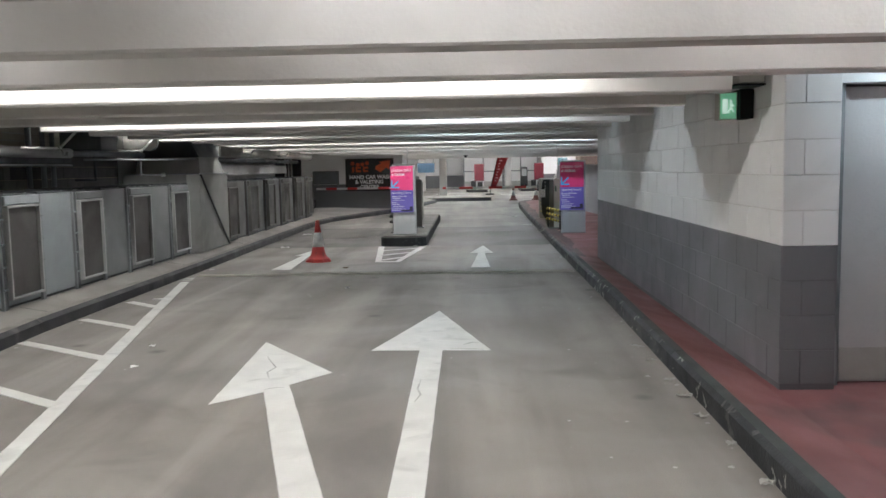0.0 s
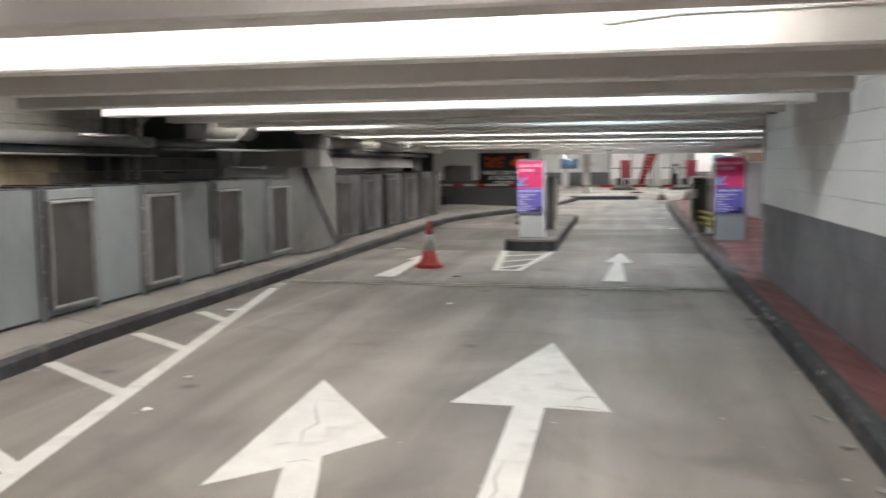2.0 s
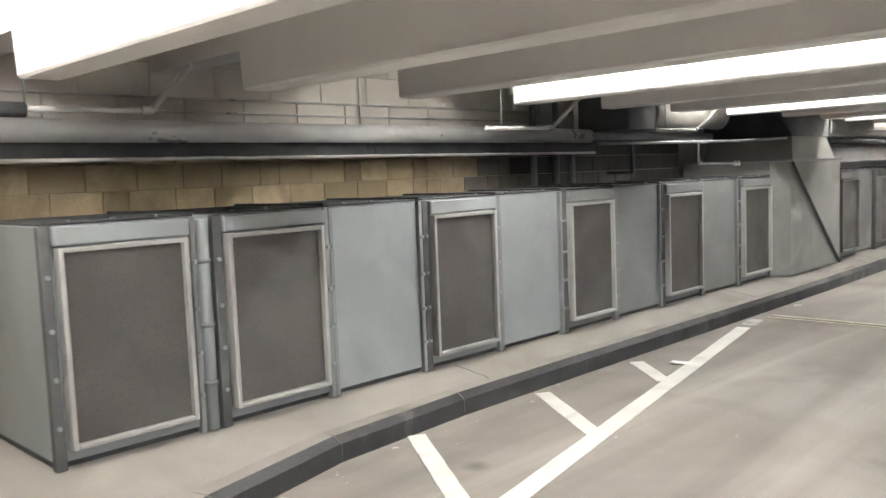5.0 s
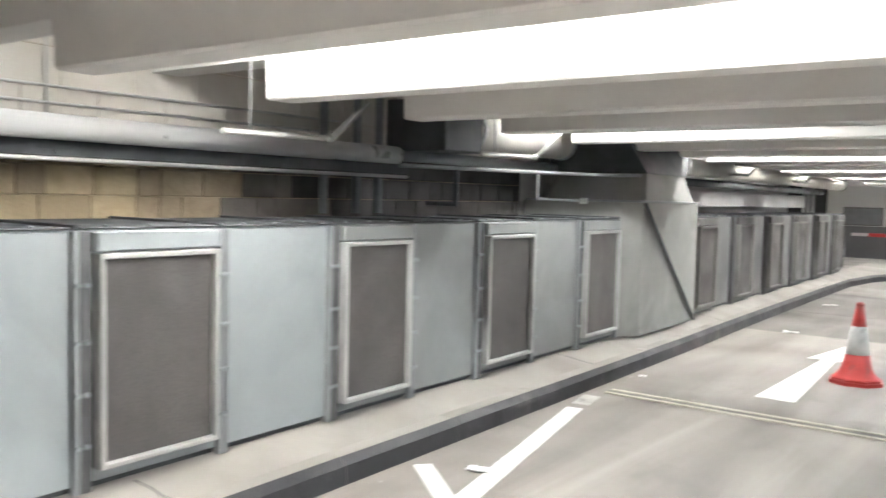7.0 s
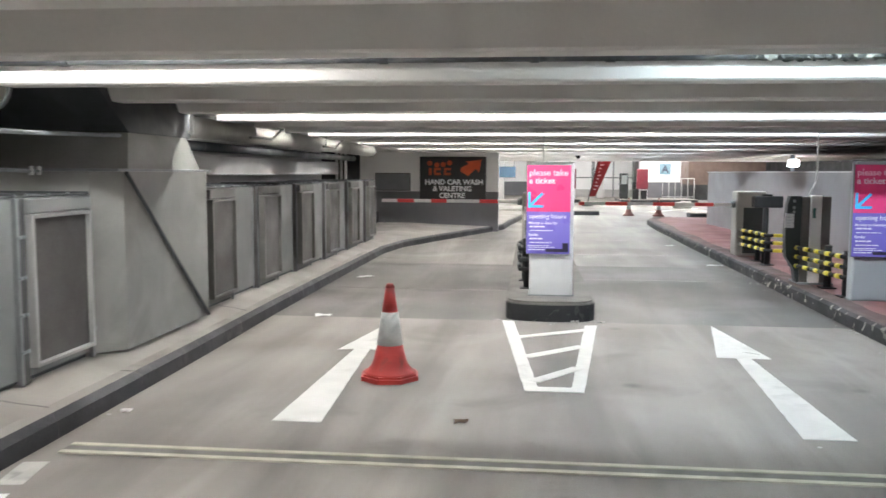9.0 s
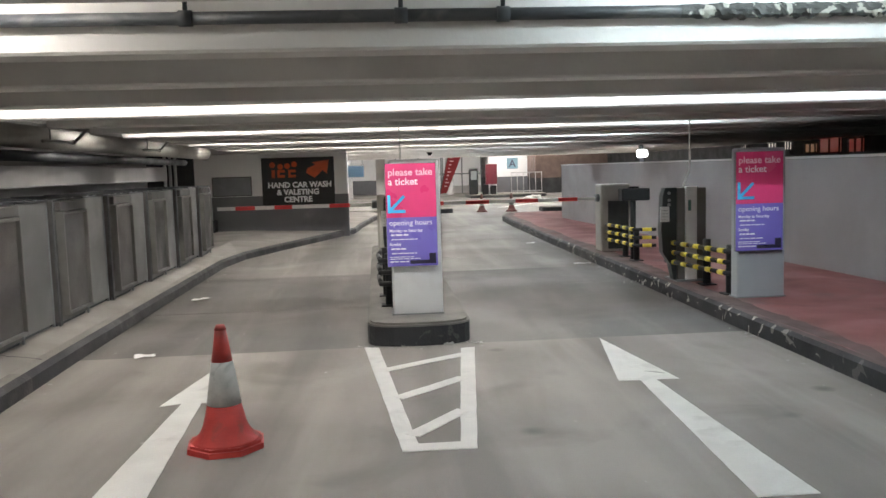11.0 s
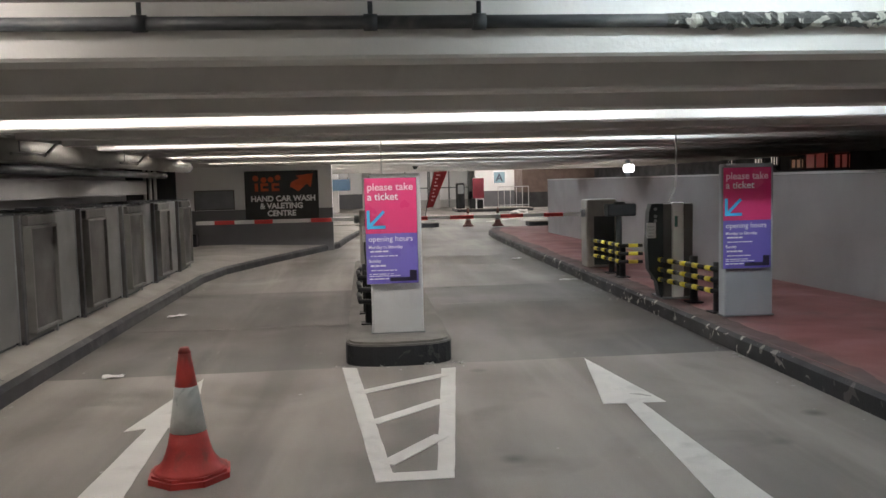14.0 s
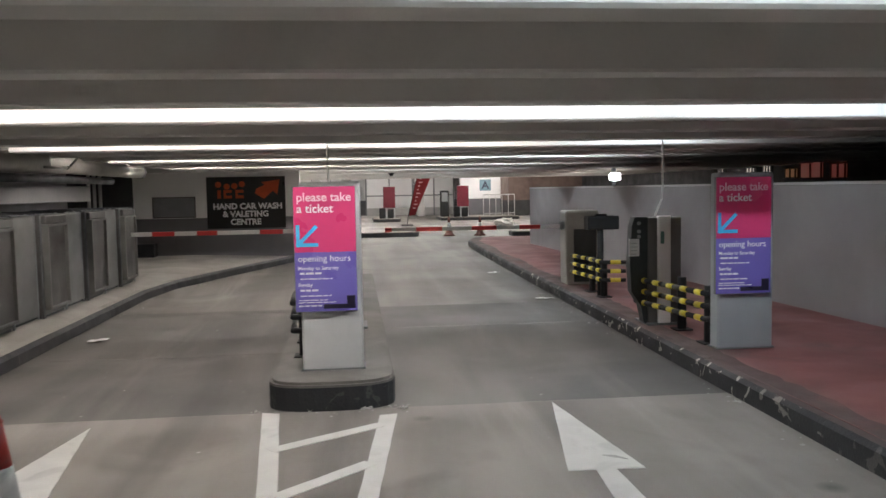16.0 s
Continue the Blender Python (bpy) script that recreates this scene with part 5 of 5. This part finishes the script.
part("body", box(-0.22, 0, 0, 0.22, 0.35, 1.3, 0.05, 2), M_PBLACK, mc)
part("fascia", box(-0.15, -0.02, 0.75, 0.15, -0.001, 1.2, 0.01), M_GALVD, mc)

fb = thing("feather_banner", 0.62, 45.6, 0.0, "tall red feather banner leaning on its pole", "banner")
part("pole", run(bmesh.new(), [(0, 0, 0), (0.06, 0, 0.4), (0.50, 0, 2.22)], 0.018, 8), M_PIPED, fb)
flag = bmesh.new()
fv = []
for i in range(9):
    t = i / 8
    xl, z = 0.06 + 0.44 * t, 0.42 + 1.80 * t
    wv = 0.02 * math.sin(t * 7)
    fv.append((flag.verts.new((xl, wv, z)), flag.verts.new((xl + 0.30 + 0.32 * t, wv + 0.03 * math.cos(t * 5), z + 0.02))))
for (a, b), (c, d) in zip(fv, fv[1:]):
    flag.faces.new((a, b, d, c))
bmesh.ops.solidify(flag, geom=flag.faces[:], thickness=0.006)
cloth = part("flag", flag, mat("banner_red", (0.30, 0.04, 0.05), 0.6, 0, 0.2, 3, 60, 0.1), fb, "red cloth with white marks")
for i in range(9):
    q = 0.72 + 0.155 * i
    x = 0.06 + 0.44 * (q - 0.42) / 1.8 + 0.13
    part("white_mark", box(x, -0.055, q, x + (0.10, 0.16, 0.07)[i % 3], -0.05, q + 0.05), M_LETTERP, cloth)
part("weight_base", box(-0.25, -0.25, -0.004, 0.25, 0.25, 0.05, 0.015), M_PBLACK, fb)

# pale lit panels, columns and rails of the far wall
for x0, x1 in ((-0.9, 1.9), (2.0, 4.4)):
    gl = thing("glazed_screen", (x0 + x1) / 2, 60.5, 0.0, "pale glazed screen with thin grey bars", "screen", "glazed screens")
    h = (x1 - x0) / 2
    part("pane", box(-h, 0.0, 0.45, h, 0.03, 2.2), M_LETTER, gl)
    part("low_panel", box(-h, -0.01, 0.0, h, 0.04, 0.45), M_WALLC, gl)
    for x in (-h, 0.0, h):
        part("mullion", box(x - 0.04, -0.03, 0.0, x + 0.04, 0.05, SLAB), M_GALVD, gl)
    part("transom", box(-h, -0.03, 1.15, h, -0.011, 1.22), M_GALVD, gl)
for x, y in ((-1.9, 45.0), (2.2, 58.0), (-3.6, 55.0)):
    single("column", box(x - 0.2, y - 0.2, 0.0, x + 0.2, y + 0.2, SLAB, 0.01), M_WALLC, "square painted column under the deck", "column", "columns")
bs = thing("blue_board", -3.3, 54.0, 1.0, "blue notice board hung on the far column line", "sign")
part("board", box(-0.55, 0, 0.2, 0.55, 0.03, 0.8, 0.004), M_BLUE, bs)
part("hanger", box(-0.5, 0.005, 0.8, -0.46, 0.025, SLAB - 1.0), M_GALVD, bs)
part("hanger", box(0.46, 0.005, 0.8, 0.5, 0.025, SLAB - 1.0), M_GALVD, bs)
wa = structure("wall_level", box(4.5, 58.0, 0.0, 6.85, 58.3, 0.95), M_BLOCKG, "wall painted dark grey below the level sign", "wall")
structure("wall_level_upper", box(4.5, 58.0, 0.95, 6.85, 58.3, SLAB), M_BLOCKW, "wall painted white around the level sign", "wall")
sa = thing("level_sign", 5.95, 58.0, 1.45, "pale square sign with a dark letter", "sign")
pa = part("plate", box(-0.33, -0.03, -0.05, 0.33, -0.002, 0.6, 0.004), mat("level_plate", (0.17, 0.28, 0.33), 0.4), sa)
letters("A", 0.62, M_NAVY, pa, -0.21, -0.032, 0.06, bold=0.01)
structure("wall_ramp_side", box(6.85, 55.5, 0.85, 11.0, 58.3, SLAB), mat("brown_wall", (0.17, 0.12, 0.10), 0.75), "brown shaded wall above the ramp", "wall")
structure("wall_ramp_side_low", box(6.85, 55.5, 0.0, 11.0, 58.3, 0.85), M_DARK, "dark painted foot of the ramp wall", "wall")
rl = thing("railing", 0, 0, 0.16, "grey steel railing on the far island", "railing")
for i in range(6):
    part("baluster", tube(bmesh.new(), (4.9 + i * 0.32, 52.0, 0), (4.9 + i * 0.32, 52.0, 1.05), 0.02, 6), M_PIPE, rl)
for z in (0.1, 1.05):
    part("rail", tube(bmesh.new(), (4.9, 52.0, z), (6.5, 52.0, z), 0.022, 6), M_PIPE, rl)
hp = thing("hoop_rail", 4.75, 37.0, 0.0, "bent grey steel hoop rail by the ramp", "railing")
part("hoop", run(bmesh.new(), [(0, 0, 0.1), (0, 0, 0.95), (0.15, 0.1, 1.12), (1.2, 0.1, 1.12)], 0.035, 10), M_PIPE, hp)
sk = bmesh.new()
bmesh.ops.create_icosphere(sk, subdivisions=3, radius=0.5)
for v in sk.verts:
    n = noise.noise(v.co * 3.1)
    v.co = Vector((v.co.x * (1.1 + 0.5 * n), v.co.y * (0.7 + 0.4 * n), max(0, 0.16 + v.co.z * (0.36 + 0.3 * n))))
single("plastic_sack", sk, M_PAPER, "crumpled white plastic sack lying on the deck", "sack", at=(4.5, 43.6, -0.004)).scale = (0.75, 0.75, 0.9)
for pts in ([(1.2, 45.0), (2.3, 45.0), (2.3, 45.4), (1.2, 45.4)], [(2.4, 40.0), (2.7, 40.0), (5.2, 44.0), (4.9, 44.0)], [(-2.5, 47.0), (-1.6, 47.0), (-1.6, 47.5), (-2.5, 47.5)], [(-2.6, 40.6), (-1.2, 40.6), (-1.2, 40.75), (-2.6, 40.75)]):
    marking("lane_marking", pts, "far white lane marking", z=0.002)
for x, y in ((-1.3, 56.0), (-0.4, 55.0), (5.9, 57.0)):
    fl = thing("bulkhead_light", x, y, SLAB, "bright oval lamp under the deck of the far hall", "ceiling light", "far lamps")
    part("lens", box(-0.35, -0.09, -0.08, 0.35, 0.09, -0.012, 0.03, 2), M_LAMPFAR, fl, "glowing lens")
    part("base", box(-0.38, -0.10, -0.012, 0.38, 0.10, 0.0), M_ARMW, fl)
cc = thing("camera_dome", -0.6, LIT0 + 23 * PITCH + 0.1, SOFFIT, "small black camera dome under a beam", "camera")
part("dome", tube(bmesh.new(), (0, 0, -0.09), (0, 0, -0.02), 0.035, 12, 0.07), M_PBLACK, cc)
part("mount", tube(bmesh.new(), (0, 0, -0.02), (0, 0, 0.0), 0.08, 12), M_PBLACK, cc)

# lamps and lit windows in the dark beyond the ramp wall
bk = thing("bulkhead_light", 4.9, 30.5, 1.72, "cold white bulkhead lamp on a dark post", "ceiling light")
part("lens", box(-0.14, -0.05, -0.06, 0.14, 0.05, 0.13, 0.04, 2), M_BULK, bk, "glowing lens")
part("post", box(-0.05, 0.05, -1.72, 0.05, 0.15, SLAB - 1.72), M_PIPED, bk)
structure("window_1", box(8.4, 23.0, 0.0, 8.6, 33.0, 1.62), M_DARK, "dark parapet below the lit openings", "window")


def lit_opening(y, w, z, h, m, label):
    th = thing("lit_window", 8.9, y, z, label, "window", "lit windows beyond the ramp")
    part("pane", box(0.0, -w / 2, 0.0, 0.03, w / 2, h), m, th)
    for yy in (-w / 2, 0, w / 2):
        part("bar", box(-0.03, yy - 0.02, -0.02, -0.001, yy + 0.02, h + 0.02), M_PIPED, th)
    part("sill", box(-0.05, -w / 2 - 0.03, -0.05, 0.06, w / 2 + 0.03, -0.021), M_PIPED, th)
    part("wall_post", box(0.04, -0.06, -z, 0.16, 0.06, h), M_DARK, th)


for y, w, z, h, m, label in ((33.3, 0.22, 1.76, 0.22, M_WINW, "small pale lit opening"), (31.5, 0.35, 1.74, 0.2, M_WINW, "small pale lit opening with bars"), (30.6, 0.28, 1.76, 0.2, M_WINW, "small pale lit opening with bars"),
                             (29.4, 0.5, 1.66, 0.2, M_WINO, "dim orange lit opening"), (28.5, 0.9, 1.64, 0.34, M_WINR, "dim red lit opening with bars"), (27.4, 0.55, 1.62, 0.3, M_WINR, "dim red lit opening")):
    lit_opening(y, w, z, h, m, label)

# ---- masonry pieces: painted blocks of the wall beside the pavement ----
CO, BL, GAP = 0.2255, 0.45, 0.0045


def block_mesh(name, l, h, d, m, bev=0.003):
    bm = bmesh.new()
    pts = [(0, 0), (d, 0)]
    a = [(0, GAP / 2, GAP / 2), (0, l - GAP / 2, GAP / 2), (0, l - GAP / 2, h - GAP / 2), (0, GAP / 2, h - GAP / 2)]
    cy, cz = l / 2, h / 2
    back = [bm.verts.new(v) for v in a]
    mid = [bm.verts.new((d - bev, y, z)) for _, y, z in a]
    front = [bm.verts.new((d, y + (bev if y < cy else -bev), z + (bev if z < cz else -bev))) for _, y, z in a]
    for r0, r1 in ((back, mid), (mid, front)):
        for i in range(4):
            bm.faces.new((r0[i], r0[(i + 1) % 4], r1[(i + 1) % 4], r1[i]))
    bm.faces.new(front)
    bmesh.ops.recalc_face_normals(bm, faces=bm.faces)
    return mesh_of(name, bm, m)


def lay(root, cache, y, l, z, h, x, d, m, turn):
    key = (round(l, 3), round(h, 3), m.name)
    if key not in cache:
        cache[key] = block_mesh("block", l, h, d, m)
    ob = new("block", cache[key])
    ob.parent = root
    ob.matrix_basis = pose(x + random.uniform(-0.0012, 0.0012), y, z, 0, 0, turn)


cache = {}
low, up = bpy.data.objects["wall_right"], bpy.data.objects["wall_right_upper"]
zs = [SPLIT - CO * i for i in range(1, 5)]
zs = [z for z in zs if z > 0.02] + [SPLIT + CO * i for i in range(6)]
for z in sorted(zs):
    white = z > SPLIT - 0.01
    off = 0.0 if round((z - SPLIT) / CO) % 2 else BL / 2
    y = WR0
    while y < WR1 - 0.02:
        l = (off or BL) if y == WR0 else BL
        l = min(l, WR1 - y)
        lay(up if white else low, cache, y + l, l, z, min(CO, SLAB - z), WR + 0.006, 0.007, M_BLOCKW if white else M_BLOCKG, 180)
        y += l
    h0 = 0.355
    for a, l in ((WR, 0.13), (WR + 0.13, h0 - 0.13)) if off else ((WR, h0),):
        ob_key = (round(l, 3), round(min(CO, SLAB - z), 3), "W" if white else "G", "end")
        if ob_key not in cache:
            cache[ob_key] = block_mesh("block", l, min(CO, SLAB - z), 0.007, M_BLOCKW if white else M_BLOCKG)
        ob = new("block", cache[ob_key])
        ob.parent = up if white else low
        ob.matrix_basis = pose(a, WR0 + 0.006, z, 0, 0, -90)

# yellow stone blocks over and beside the cabinets, darker upwards and along the wall
ycache = {}
root = bpy.data.objects["wall_left"]
ch = 0.163
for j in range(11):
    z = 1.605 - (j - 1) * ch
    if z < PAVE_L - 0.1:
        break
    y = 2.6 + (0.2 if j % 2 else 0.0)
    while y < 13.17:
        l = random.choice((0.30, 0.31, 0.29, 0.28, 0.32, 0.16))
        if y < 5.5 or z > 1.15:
            lay(root, ycache, y, min(l, 13.2 - y), z, ch, WEST, 0.014, M_YBLACK if y > random.uniform(9.9, 10.5) else M_YDARK if y > random.uniform(9.2, 9.7) else M_YTAN if y > random.uniform(7.9, 8.8) or z > random.uniform(1.45, 1.8) else M_YEL, 0)
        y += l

# dirty white blocks above the pipes
root = bpy.data.objects["wall_left_upper"]
ucache = {}
for j in range(3):
    z, y = 1.80 + j * 0.215, 2.4 + (0.22 if j % 2 else 0.0)
    while y < 12.9:
        lay(root, ucache, y, min(0.44, 13.2 - y), z, min(0.215, SLAB - z), WEST + 0.02, 0.010, M_UPW, 0)
        y += 0.44
